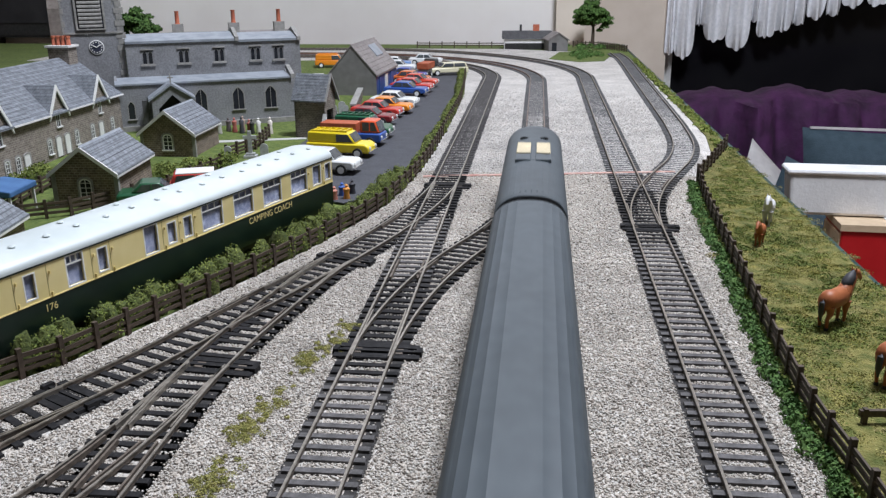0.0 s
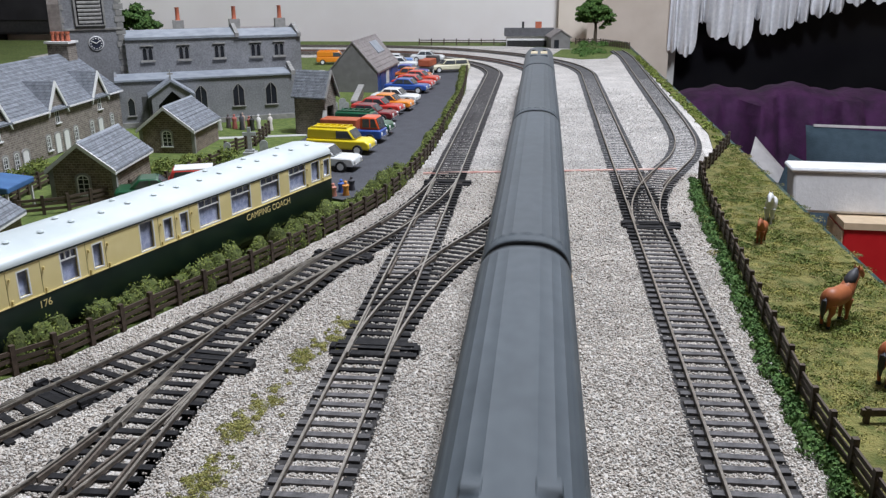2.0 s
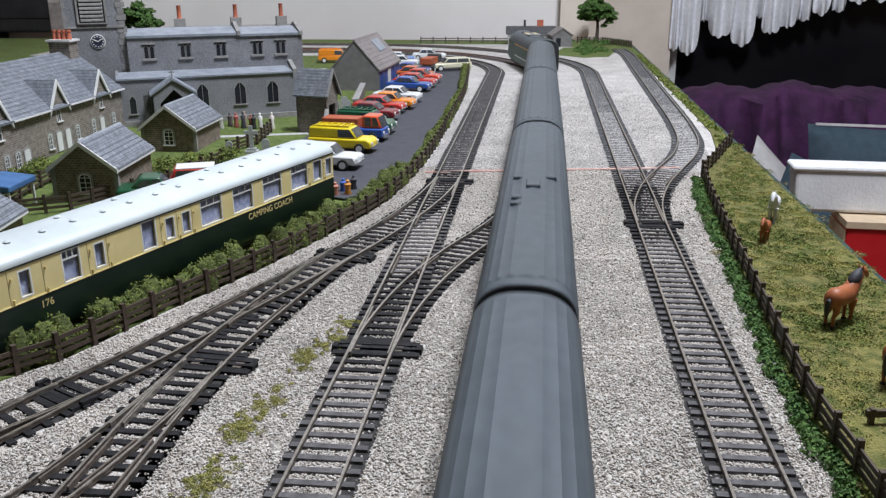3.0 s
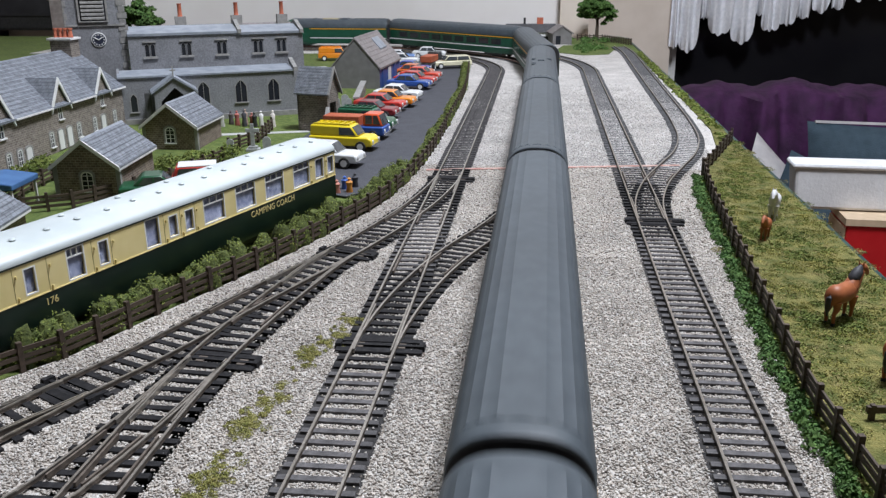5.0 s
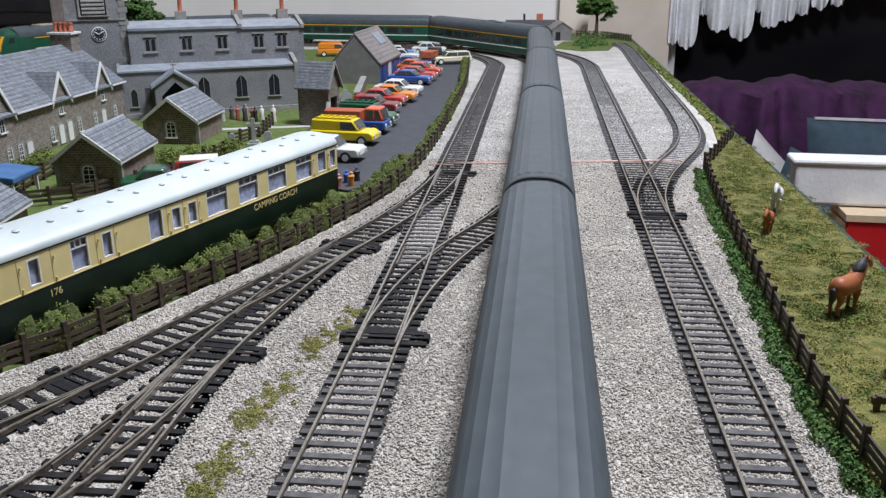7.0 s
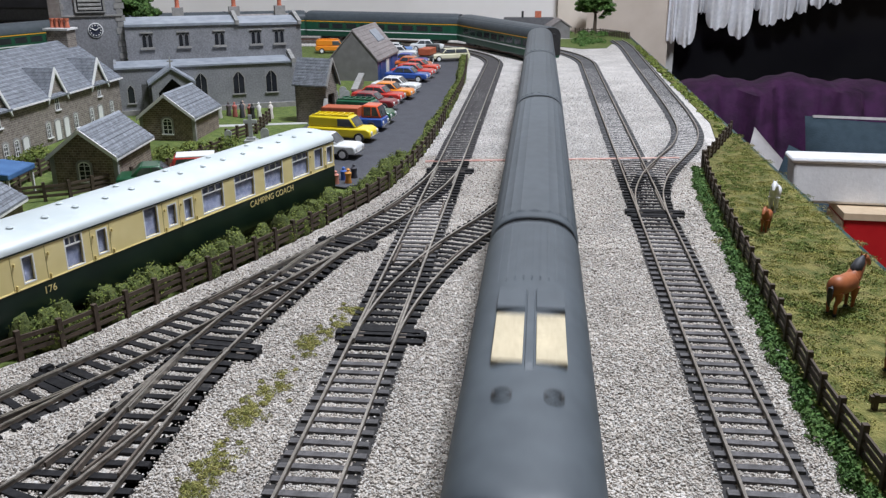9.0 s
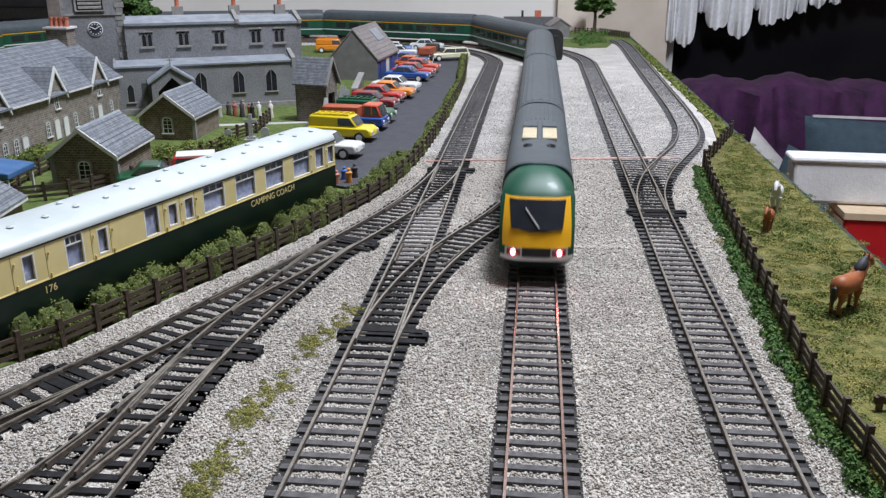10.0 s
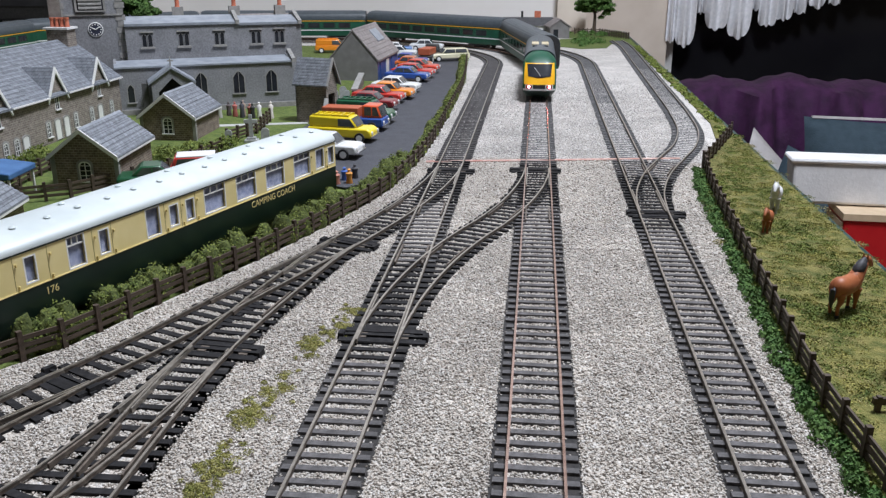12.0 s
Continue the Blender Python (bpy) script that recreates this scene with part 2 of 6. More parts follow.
# ---- baseboard and ground ----
board = thing("model_railway_baseboard", "wooden baseboard of a model railway with dark teal edge", "baseboard")
part("board", M().box(-530, -700, -60, 1400, 5000, 56), WOOD, board)
part("edge_trim", M().box(171.6, -700, -60, 3.2, 5000, 60), TEAL, board, "dark teal painted edge strip")
for px in (-1150, 100):
    for py in (-2900, -1500, 0, 1500):
        part("leg", M().box(px, py, -900, 60, 60, 840), WOOD, board)
FENCE_LINE = [(-330, 60), (-262, 160), (-201, 268), (-185, 292), (-166, 341), (-142, 397), (-117, 469), (-98, 541), (-88, 655), (-87, 800), (-90, 1027), (-104, 1250), (-125, 1350), (-190, 1430), (-330, 1470)]
RIGHT_FENCE = [(112, -60), (103, 120), (99, 229), (97, 264), (98, 307), (104, 415), (112, 550), (119, 618)]


def poly_sheet(name, pts, z, material, label, category, thick=2.0):
    return setting(name, M().prism(pts, z - thick, z, "z"), material, label, category)


poly_sheet("ground", [(-1230, -3200), (170, -3200), (170, 1800), (-1230, 1800)], -1.2, LAWN, "village grass ground of the model layout", "ground", 2.8)
poly_sheet("ballast_bed", [(-330, -3150), (150, -3150), (150, 640), (-89.3, 640)] + FENCE_LINE[7::-1], 0.0, BALLAST, "pale grey stone ballast round the tracks", "ballast", 1.0)
poly_sheet("ballast_bed_far", [(150, 640), (150, 700), (160, 760), (158, 1500), (110, 1560), (60, 1640), (-60, 1690), (-900, 1700), (-900, 1440)] + FENCE_LINE[:7:-1] + [(-89.3, 640)], 0.0, BALLASTPALE, "whiter ballast on the far board", "ballast", 1.0)
poly_sheet("field", RIGHT_FENCE + [(136, 690), (169, 742), (169.5, -60)], 1.6, GRASS, "olive rough grass paddock beside the railway", "field", 1.6)
poly_sheet("verge", [(146, 700), (169, 742), (169.5, 1500), (162, 1500), (160, 1000), (158, 800)], 1.2, GRASS, "narrow grass verge along the board edge", "verge", 1.2)
poly_sheet("car_park", [(-112, 560), (-128, 540), (-175, 560), (-215, 640), (-205, 900), (-190, 1100), (-300, 1300), (-300, 1445), (-190, 1425), (-130, 1352), (-109, 1250), (-95, 1027), (-93, 800), (-94, 655)], 0.6, ASPHALT, "dark asphalt car park and road", "road", 0.8)


# ---- tracks ----
class Line:
    """A dense polyline with places and headings by distance."""
    def __init__(self, pts):
        self.p = np.array(pts, dtype=float)
        d = np.hypot(*np.diff(self.p, axis=0).T)
        self.s = np.concatenate(([0], np.cumsum(d)))
        self.len = self.s[-1]

    def at(self, s):
        x, y = np.interp(s, self.s, self.p[:, 0]), np.interp(s, self.s, self.p[:, 1])
        x2, y2 = np.interp(s + 1.5, self.s, self.p[:, 0]), np.interp(s + 1.5, self.s, self.p[:, 1])
        x1, y1 = np.interp(s - 1.5, self.s, self.p[:, 0]), np.interp(s - 1.5, self.s, self.p[:, 1])
        return x, y, math.degrees(math.atan2(-(x2 - x1), y2 - y1))


def arc(cx, cy, r, a0, a1, step=4.0):
    n = max(3, int(abs(radians(a1 - a0)) * r / step))
    return [(cx + r * math.cos(radians(a0 + (a1 - a0) * i / n)), cy + r * math.sin(radians(a0 + (a1 - a0) * i / n))) for i in range(n + 1)]


def spline(ctrl, step=3.0):
    P = [np.array(p, dtype=float) for p in ctrl]
    P = [2 * P[0] - P[1]] + P + [2 * P[-1] - P[-2]]
    out = []
    for i in range(1, len(P) - 2):
        n = max(2, int(np.linalg.norm(P[i + 1] - P[i]) / step))
        for k in range(n):
            t = k / n
            out.append(tuple(0.5 * (2 * P[i] + (P[i + 1] - P[i - 1]) * t + (2 * P[i - 1] - 5 * P[i] + 4 * P[i + 1] - P[i + 2]) * t * t + (3 * P[i] - P[i - 1] - 3 * P[i + 1] + P[i + 2]) * t ** 3)))
    out.append(tuple(P[-2]))
    return out


def straight(x, y0, y1, step=3.0):
    n = int(abs(y1 - y0) / step)
    return [(x, y0 + (y1 - y0) * i / n) for i in range(n)]


Y_BEND, R_BEND, FLAT = 1195.0, 372.0, 60.0
MAIN_FROM = -3100.0
main_line = Line(straight(0, MAIN_FROM, Y_BEND) + arc(-R_BEND, Y_BEND, R_BEND, 0, 90)
                 + arc(-R_BEND - FLAT, Y_BEND, R_BEND, 90, 180) + [(-2 * R_BEND - FLAT, y) for y in range(1190, -3000, -10)])
left_line = Line(straight(-64, -3100, 1215) + arc(-64 - 305, 1215, 305, 0, 90) + [(-380 - 10 * i, 1520) for i in range(30)])
right_line = Line(straight(69, -3100, 1225) + arc(69 - 438, 1225, 438, 0, 90) + [(-380 - 10 * i, 1663) for i in range(40)])
siding_line = Line(spline([(69, 470), (69.3, 500), (73, 545), (84, 595), (101, 645), (119, 697), (131, 760), (136, 840), (138, 918), (143, 1250), (146, 1476), (140, 1600)]))
turn = 22.0
crossover_line = Line(arc(-64 + 438, 290, 438, 180, 180 - turn) + arc(-438, 290 + 2 * 438 * math.sin(radians(turn)), 438, -turn, 0)[1:])
yard_line = Line(spline([(-64, 625), (-64.6, 590), (-70, 545), (-80, 497), (-90.5, 460), (-100.5, 429), (-110, 404), (-119, 382), (-134, 343), (-146.5, 309), (-157.5, 282), (-168.5, 259), (-179, 241), (-215, 183), (-270, 96)]))
yard_second = Line(spline([(-93, 452), (-100.5, 430), (-108.5, 404), (-115.5, 369), (-121, 337), (-125.5, 306), (-127.8, 280), (-128.7, 250), (-128.7, 222), (-128.5, 190), (-128, 60)]))
yard_third = Line(spline([(-126.8, 290), (-128.6, 272), (-130.8, 254), (-133.7, 235), (-138.2, 212), (-144, 192), (-172, 120)]))
yard_fourth = Line(spline([(-163, 270), (-168, 259.5), (-176.5, 239), (-190, 208), (-225, 130)]))
PITCH, RAIL_TOP = 6.9, 3.0
SLEEPER_MESH = M().box(0, 0, -0.5, 26.5, 2.7, 1.7, taper=0.97).mesh("sleeper", SLEEPER)
DUSTY_MESH = M().box(0, 0, -0.5, 27, 2.9, 1.3, taper=0.98).mesh("sleeper_dusty", DUSTY)
BLACK_MESH = M().box(0, 0, -0.5, 27, 2.8, 1.6, taper=0.98).mesh("sleeper_black", BLACKSLEEPER)


def side_distance(line, x, y):
    d = np.hypot(line.p[:, 0] - x, line.p[:, 1] - y)
    i = int(d.argmin())
    return d[i], line.p[i]


def sweep(line, off, half, z0, z1, s0, s1, step=8.0):
    n = max(2, int((s1 - s0) / step))
    secs = []
    for i in range(n + 1):
        x, y, h = line.at(s0 + (s1 - s0) * i / n)
        c, s = math.cos(radians(h)), math.sin(radians(h))
        secs.append([(x + c * o, y + s * o, z) for o, z in ((off - half, z0), (off + half, z0), (off + half, z1), (off - half, z1))])
    return M().loft(secs)


def track(name, label, line, branches=(), parents=(), near=(150, 900), black=False, dz=0.0, s_range=None, bed=True, head=None, side=None):
    t = thing(name, label, "railway track", kind="structure")
    s0, s1 = s_range or (0.0, line.len)
    for off in (-8.7, 8.7):
        r = part("rail", sweep(line, off, 0.35, 1.0, RAIL_TOP - 0.5 + dz, s0, s1), side or RAILSIDE, t)
        part("railhead", sweep(line, off, 0.44, RAIL_TOP - 0.5 + dz, RAIL_TOP + dz, s0, s1), head or RAIL, r)
    if bed:
        # dark strips put the shadow between the sleeper ends into colour
        for off in (-11.6, 11.6):
            part("underlay", sweep(line, off, 2.3, -0.4, 0.12 + dz, s0, s1), DARKGAP, t)
    rest = M()
    n = int((s1 - s0) / PITCH)
    count = 0
    for i in range(n):
        x, y, h = line.at(s0 + (i + 0.5) * PITCH)
        if any(side_distance(q, x, y)[0] < 13.5 for q in parents):
            continue
        shift, wide, dark = 0.0, 1.0, black
        c, s = math.cos(radians(h)), math.sin(radians(h))
        for b in branches:
            d, q = side_distance(b, x, y)
            side = (q[0] - x) * c + (q[1] - y) * s
            if d < 13.5 and d - abs(side) < 3.0:
                shift, wide, dark = side / 2, 1 + abs(side) / 27, True
        jx, jr = random.uniform(-0.4, 0.4), random.uniform(-1.2, 1.2)
        x, y = x + c * (shift + jx), y + s * (shift + jx)
        if near[0] < y < near[1] and -260 < x < 200 and count < 290:
            piece("sleeper", BLACK_MESH if dark else DUSTY_MESH if y > 640 and line is not left_line else SLEEPER_MESH, t, at(x, y, 0, h + jr) @ Matrix.Diagonal((wide, 1, 1, 1)))
            count += 1
        else:
            rest.box(x, y, -0.5, 27 * wide, 3.3, 1.5, h)
    if rest.v:
        part("sleepers", rest, BLACKSLEEPER if black else SLEEPER if line is left_line else DUSTY, t, kind="stuff")
    return t


def tie_bar(t, x, y, rz=0.0, width=36):
    """The toe of a turnout: two long black timbers, a plate and a sliding bar with end blocks."""
    c, s = math.cos(radians(rz)), math.sin(radians(rz))
    def off(u, w):
        return x + u * c - w * s, y + u * s + w * c
    for w, k in ((-5.2, 1.0), (4.4, 0.94)):
        part("long_timber", M().box(*off(0, w), -0.3, width * k, 3.6, 1.7, rz, 0.98), BLACKSLEEPER, t, "long black turnout timber")
    part("base_plate", M().box(*off(0, 0), -0.3, width * 0.9, 6.4, 1.0, rz), BLACKSLEEPER, t)
    bar = part("tie_bar", M().box(*off(0, -0.6), 0.9, width * 0.98, 1.5, 0.8, rz), BLACKSLEEPER, t, "black plastic turnout tie bar")
    for k in (-1, 1):
        part("end_block", M().box(*off(k * width * 0.48, -0.8), 0.2, 2.6, 5.4, 2.4, rz, 0.85), BLACKSLEEPER, bar)
        part("slide_chair", M().box(*off(k * 8.7, -0.6), 0.9, 3.4, 4.6, 0.5, rz), RAILSIDE, bar)


def turnout_bed(t, line, y0, y1, top):
    """Dark base under the timbers of a turnout."""
    a, b = sorted((s_at_y(line, y0), s_at_y(line, y1)))
    part("turnout_base", sweep(line, 0, 12.6, -0.4, top, a, b), DARKGAP, t, "dark turnout base")


def s_at_y(line, y):
    return float(line.s[int(np.abs(line.p[:, 1] - y).argmin())])


track_main = track("track_main", "main line track on grey sleepers in pale ballast", main_line, [crossover_line], head=RUSTHEAD, side=RUSTSIDE)
track_left = track("track_loop", "straight track with turnouts beside the main line", left_line, [crossover_line, yard_line])
track_right = track("track_right", "straight track with grey sleepers near the paddock", right_line, [siding_line])
part("dark_filler", M().box(-64, 905, -0.2, 16.6, 560, 0.6), DARKGAP, track_left, "dark filling between the rails")
track_siding = track("track_siding", "siding curving away towards the board edge", siding_line, parents=(right_line,), dz=-0.06)
track_cross = track("track_crossover", "black-sleepered crossover between two tracks", crossover_line, parents=(left_line, main_line), black=True, dz=-0.06, bed=False)
track_yard = track("track_yard", "weathered yard track curving from the loop", yard_line, [yard_second, yard_fourth], (left_line,), black=True, dz=-0.06)
track_yard_b = track("track_yard_second", "second weathered yard track with turnouts", yard_second, [yard_third], (yard_line,), black=True, dz=-0.12)
track_yard_c = track("track_yard_third", "yard track leaving a turnout", yard_third, (), (yard_second,), black=True, dz=-0.18)
track_yard_d = track("track_yard_fourth", "outer yard track along the hedge", yard_fourth, (), (yard_line,), black=True, dz=-0.18)


def check_rails(t, line, s_mid, half=14.0):
    """Short guard rails beside the running rails of a turnout."""
    for off in (-6.9, 6.9):
        part("check_rail", sweep(line, off, 0.4, 1.0, RAIL_TOP - 0.15, s_mid - half, s_mid + half), RAILSIDE, t)


def blades(t, line, s0, s1):
    """Thin switch blades lying close inside the running rails."""
    for off in (-7.6, 7.6):
        part("switch_blade", sweep(line, off, 0.3, 1.0, RAIL_TOP - 0.1, s0, s1), RAIL, t)


for t_, line_, ys_ in ((track_main, main_line, (488,)), (track_left, left_line, (408, 492)), (track_right, right_line, (606,)), (track_cross, crossover_line, (408, 492)), (track_yard, yard_line, (492, 345)), (track_yard_b, yard_second, (338, 218)), (track_yard_c, yard_third, (218,)), (track_yard_d, yard_fourth, (205,)), (track_siding, siding_line, (606,))):
    for y_ in ys_:
        check_rails(t_, line_, s_at_y(line_, y_))
for t_, line_, a_, b_ in ((track_left, left_line, 303, 352), (track_left, left_line, 548, 598), (track_main, main_line, 552, 602), (track_right, right_line, 498, 548), (track_yard, yard_line, 372, 424), (track_yard_b, yard_second, 372, 424), (track_yard_b, yard_second, 240, 290), (track_yard_c, yard_third, 240, 286), (track_yard, yard_line, 225, 262)):
    blades(t_, line_, s_at_y(line_, a_), s_at_y(line_, b_))
for t_, line_, a_, b_, top_ in ((track_left, left_line, 304, 470, 0.10), (track_main, main_line, 470, 602, 0.10), (track_right, right_line, 500, 634, 0.10), (track_cross, crossover_line, 306, 430, 0.16), (track_siding, siding_line, 500, 634, 0.16), (track_yard_b, yard_second, 262, 292, 0.16)):
    turnout_bed(t_, line_, a_, b_, top_)
tie_bar(track_left, -62, 311, 0)
tie_bar(track_left, -62, 592, 0, 33)
tie_bar(track_main, -2, 600, 0)
tie_bar(track_right, 70.5, 499, 0, 34)
tie_bar(track_yard, -100.5, 424, -19, 33)
tie_bar(track_yard_b, -122, 291, -5, 31)
tie_bar(track_yard, -169, 262, -27, 28)


# ---- loose ballast ----
def loose_ballast():
    rs = np.random.RandomState(4)
    near_n, far_n = 135000, 110000
    xy = np.concatenate([np.c_[rs.uniform(-240, 104, near_n), 185 + 250 * rs.power(0.9, near_n)], np.c_[rs.uniform(-150, 140, far_n), 430 + 690 * (1 - np.sqrt(1 - rs.rand(far_n)))]])
    for line in (main_line, left_line, right_line, siding_line, crossover_line, yard_line, yard_second, yard_third, yard_fourth):
        sel = (line.p[:, 1] > 180) & (line.p[:, 1] < (640 if line is left_line else 1190)) & (line.p[:, 0] > -240)
        p = line.p[sel]
        k = rs.randint(0, len(p), 26000 if len(p) > 150 else 9000)
        xy = np.concatenate([xy, p[k] + rs.uniform(-7.6, 7.6, (len(k), 1)) * np.array([1.0, 0.0]) + np.c_[np.zeros(len(k)), rs.uniform(-2, 2, len(k))]])
    fx = np.interp(xy[:, 1], [p[1] for p in FENCE_LINE[:12]], [p[0] for p in FENCE_LINE[:12]])
    gx = np.interp(xy[:, 1], [p[1] for p in RIGHT_FENCE] + [660, 720, 800, 1200], [p[0] - 4 for p in RIGHT_FENCE] + [130, 142, 154, 157])
    keep = (xy[:, 0] > fx + 2) & (xy[:, 0] < gx)
    xy = xy[keep]
    alive = np.ones(len(xy), bool)
    close = np.zeros(len(xy), int)
    for line, dark in ((main_line, False), (left_line, False), (right_line, False), (siding_line, False), (crossover_line, True), (yard_line, True), (yard_second, True), (yard_third, True), (yard_fourth, True)):
        sel = (line.p[:, 1] > 150) & (line.p[:, 1] < 1200) & (line.p[:, 0] > -330)
        p, s = line.p[sel][::2], line.s[sel][::2]
        for k in range(0, len(xy), 8000):
            q = xy[k:k + 8000]
            d2 = (q[:, None, 0] - p[None, :, 0]) ** 2 + (q[:, None, 1] - p[None, :, 1]) ** 2
            j = d2.argmin(1)
            a = np.clip(j, 1, len(p) - 2)
            tan = p[a + 1] - p[a - 1]
            tan /= np.linalg.norm(tan, axis=1)[:, None]
            rel = q - p[j]
            along = s[j] + (rel * tan).sum(1)
            o = np.abs(rel[:, 0] * tan[:, 1] - rel[:, 1] * tan[:, 0])
            dist = np.sqrt(d2[np.arange(len(q)), j])
            o = np.where(dist > 15.0, dist, o)
            phase = (along / PITCH) % 1.0
            gap = np.abs(phase - 0.5) > 0.23
            r = rs.rand(len(q))
            close[k:k + 8000] += dist < 13.0
            inside = (o < 7.6) & gap & (r < (0.75 if dark else 1.0))
            ends = (o >= 9.6) & (o < 13.6) & gap & (r < (0.2 if dark else 0.08))
            alive[k:k + 8000] &= (o > 13.6) | inside | ends
    # little ballast lies among the crowded timbers of a turnout
    alive &= (close < 2) | (rs.rand(len(xy)) < np.where(xy[:, 0] < -84, 0.8, np.where(xy[:, 1] > 430, 0.5, 0.35)))
    xy = xy[alive]
    n = len(xy)
    size = rs.uniform(0.36, 0.76, n) * np.where(xy[:, 1] > 430, 1.25, 1.0)
    base = np.array([[1, 0, 0], [-0.5, 0.87, 0], [-0.5, -0.87, 0], [0.15, 0.1, 0.5], [-0.1, 0.05, -0.7]])
    ang = rs.uniform(0, 6.283, n)
    v = base[None] * size[:, None, None] * rs.uniform(0.8, 1.15, (n, 5, 1))
    c, s = np.cos(ang), np.sin(ang)
    x = v[:, :, 0] * c[:, None] - v[:, :, 1] * s[:, None] + xy[:, None, 0]
    y = v[:, :, 0] * s[:, None] + v[:, :, 1] * c[:, None] + xy[:, None, 1]
    z = v[:, :, 2] + rs.uniform(0.05, 0.6, n)[:, None]
    whole = np.stack([x, y, z], 2) * MM
    f = np.array([[0, 1, 3], [1, 2, 3], [2, 0, 3], [1, 0, 4], [2, 1, 4], [0, 2, 4]])
    for name, label, material, pick in (("loose_ballast", "loose pale grey granite ballast chippings", STONE, xy[:, 1] < 640), ("loose_ballast_far", "whiter loose ballast chippings of the far board", STONEPALE, xy[:, 1] >= 640)):
        co = whole[pick].reshape(-1, 3)
        faces = (f[None] + 5 * np.arange(len(co) // 5)[:, None, None]).reshape(-1)
        me = bpy.data.meshes.new(name)
        me.vertices.add(len(co))
        me.vertices.foreach_set("co", co.ravel())
        me.loops.add(len(faces))
        me.loops.foreach_set("vertex_index", faces.astype(np.int32))
        me.polygons.add(len(faces) // 3)
        me.polygons.foreach_set("loop_start", np.arange(0, len(faces), 3, dtype=np.int32))
        me.update(calc_edges=True)
        me.materials.append(material)
        tagged(new(name, me), label, "ballast", kind="stuff")


loose_ballast()


# ---- the train ----
HALF, WALL, TOP = 17.4, 35.0, 49.0


def arch(half, wall, top, low, n=26, rib=0.0, power=0.80):
    """Half-barrel section from one lower edge over the roof to the other."""
    pts = [(half, low)]
    for i in range(n + 1):
        a = math.pi * i / n
        r = rib if i % 2 and 3 < i < n - 3 else 0.0
        e = power
        pts.append((half * math.copysign(abs(math.cos(a)) ** e, math.cos(a)), wall + (top + r - wall) * abs(math.sin(a)) ** e))
    pts.append((-half, low))
    return pts


def wheelset_bogie(parent, y):
    b = part("bogie", M().box(0, y, 2.5, 24, 34, 5).box(-13, y, 3, 2, 36, 4).box(13, y, 3, 2, 36, 4), BLACK, parent)
    for dy in (-17, 17):
        for k in (-1, 1):
            part("wheel", M().lathe([(6.6, -1), (6.6, 0.4), (5.6, 0.5), (5.6, 1.4), (1.5, 1.6)], k * 8.4, y + dy, 5.6, 14, "x"), RAILSIDE, b)


def mk3_coach(pods=False):
    t = thing("railway_coach", "green model express coach with ribbed dark grey roof", "railway coach", group="coaches of the train")
    L = 297.0
    h = L / 2
    secs = []
    for y, q in ((-h, 0.965), (-h + 1.5, 0.99), (-h + 6, 1.0), (-h + 6.2, 1.0), (h - 6.2, 1.0), (h - 6, 1.0), (h - 1.5, 0.99), (h, 0.965)):
        rib = 0.5 if abs(y) < h - 6.1 else 0.0
        secs.append([(x * q, y, WALL + (z - WALL) * q) for x, z in arch(HALF + 0.25, WALL - 1.0, TOP, WALL - 1.2, rib=rib)])
    part("roof", M().loft(secs), ROOFGREY, t, "dark grey ribbed roof", smooth=25)
    part("body", M().prism([(-HALF + 1.5, 6), (HALF - 1.5, 6), (HALF, 11), (HALF, WALL - 1), (-HALF, WALL - 1), (-HALF, 11)], -h + 0.8, h - 0.8), HSTGREEN, t, "dark green coach body", smooth=30)
    for k in (-1, 1):
        part("orange_line", M().box(k * (HALF + 0.1), 0, 31.3, 0.5, L - 3, 1.3), ORANGELINE, t, "orange lining stripe")
        part("cream_line", M().box(k * (HALF + 0.1), 0, 15.2, 0.5, L - 3, 1.5), WHITEPAINT, t, "pale lining stripe")
        for i in range(9):
            part("window", M().box(k * (HALF + 0.06), (i - 4) * 27.5, 20.0, 0.4, 21, 8.6), GLASSDARK, t)
        for e in (-1, 1):
            part("coach_door", M().box(k * (HALF + 0.05), e * (h - 8), 11, 0.4, 9, 20), HSTGREEN, t)
    for e in (-1, 1):
        part("gangway", M().box(0, e * (h + 1.6), 9, 17, 4.4, 31), BLACK, t, "black gangway bellows", bevel=1.0)
        part("end_panel", M().prism([(x * 0.95, WALL + (z - WALL) * 0.93) for x, z in arch(HALF + 0.25, WALL - 1.0, TOP, 8)], e * (h - 0.5), e * (h + 0.5)), BLACK, t, "matt black coach end")
        wheelset_bogie(t, e * 100)
    if pods:
        for x, y, sx, sy in ((0, -20, 7, 13), (-7.5, -5, 5, 5), (8, -4, 6, 5), (-7, -42, 5, 6), (-7, -52, 5, 5)):
            part("roof_pod", M().box(x, y, TOP - 1.5 - abs(x) * 0.12, sx, sy, 3.0, taper=0.9), ROOFGREY, t, "raised roof ventilator pod", bevel=0.4)
    return t


def nose_front(z):
    return np.interp(z, [3, 8, 10.5, 16, 18, 25, 37, 40, 43, 46, 48, 49], [200, 206, 209.5, 209.5, 208.5, 206.5, 198.5, 195.5, 191.5, 186, 180, 174])


def nose_half(z):
    return np.interp(z, [3, 8, 11, 26, 35, 38, 41, 44, 46.5, 48.2, 49], [13, 16.4, 17.3, 17.5, 17.3, 16.8, 15.4, 12.8, 9.6, 6.0, 2.5])


def nose_y(x, z):
    return nose_front(z) - 5.5 * min(1.0, abs(x) / nose_half(z)) ** 4


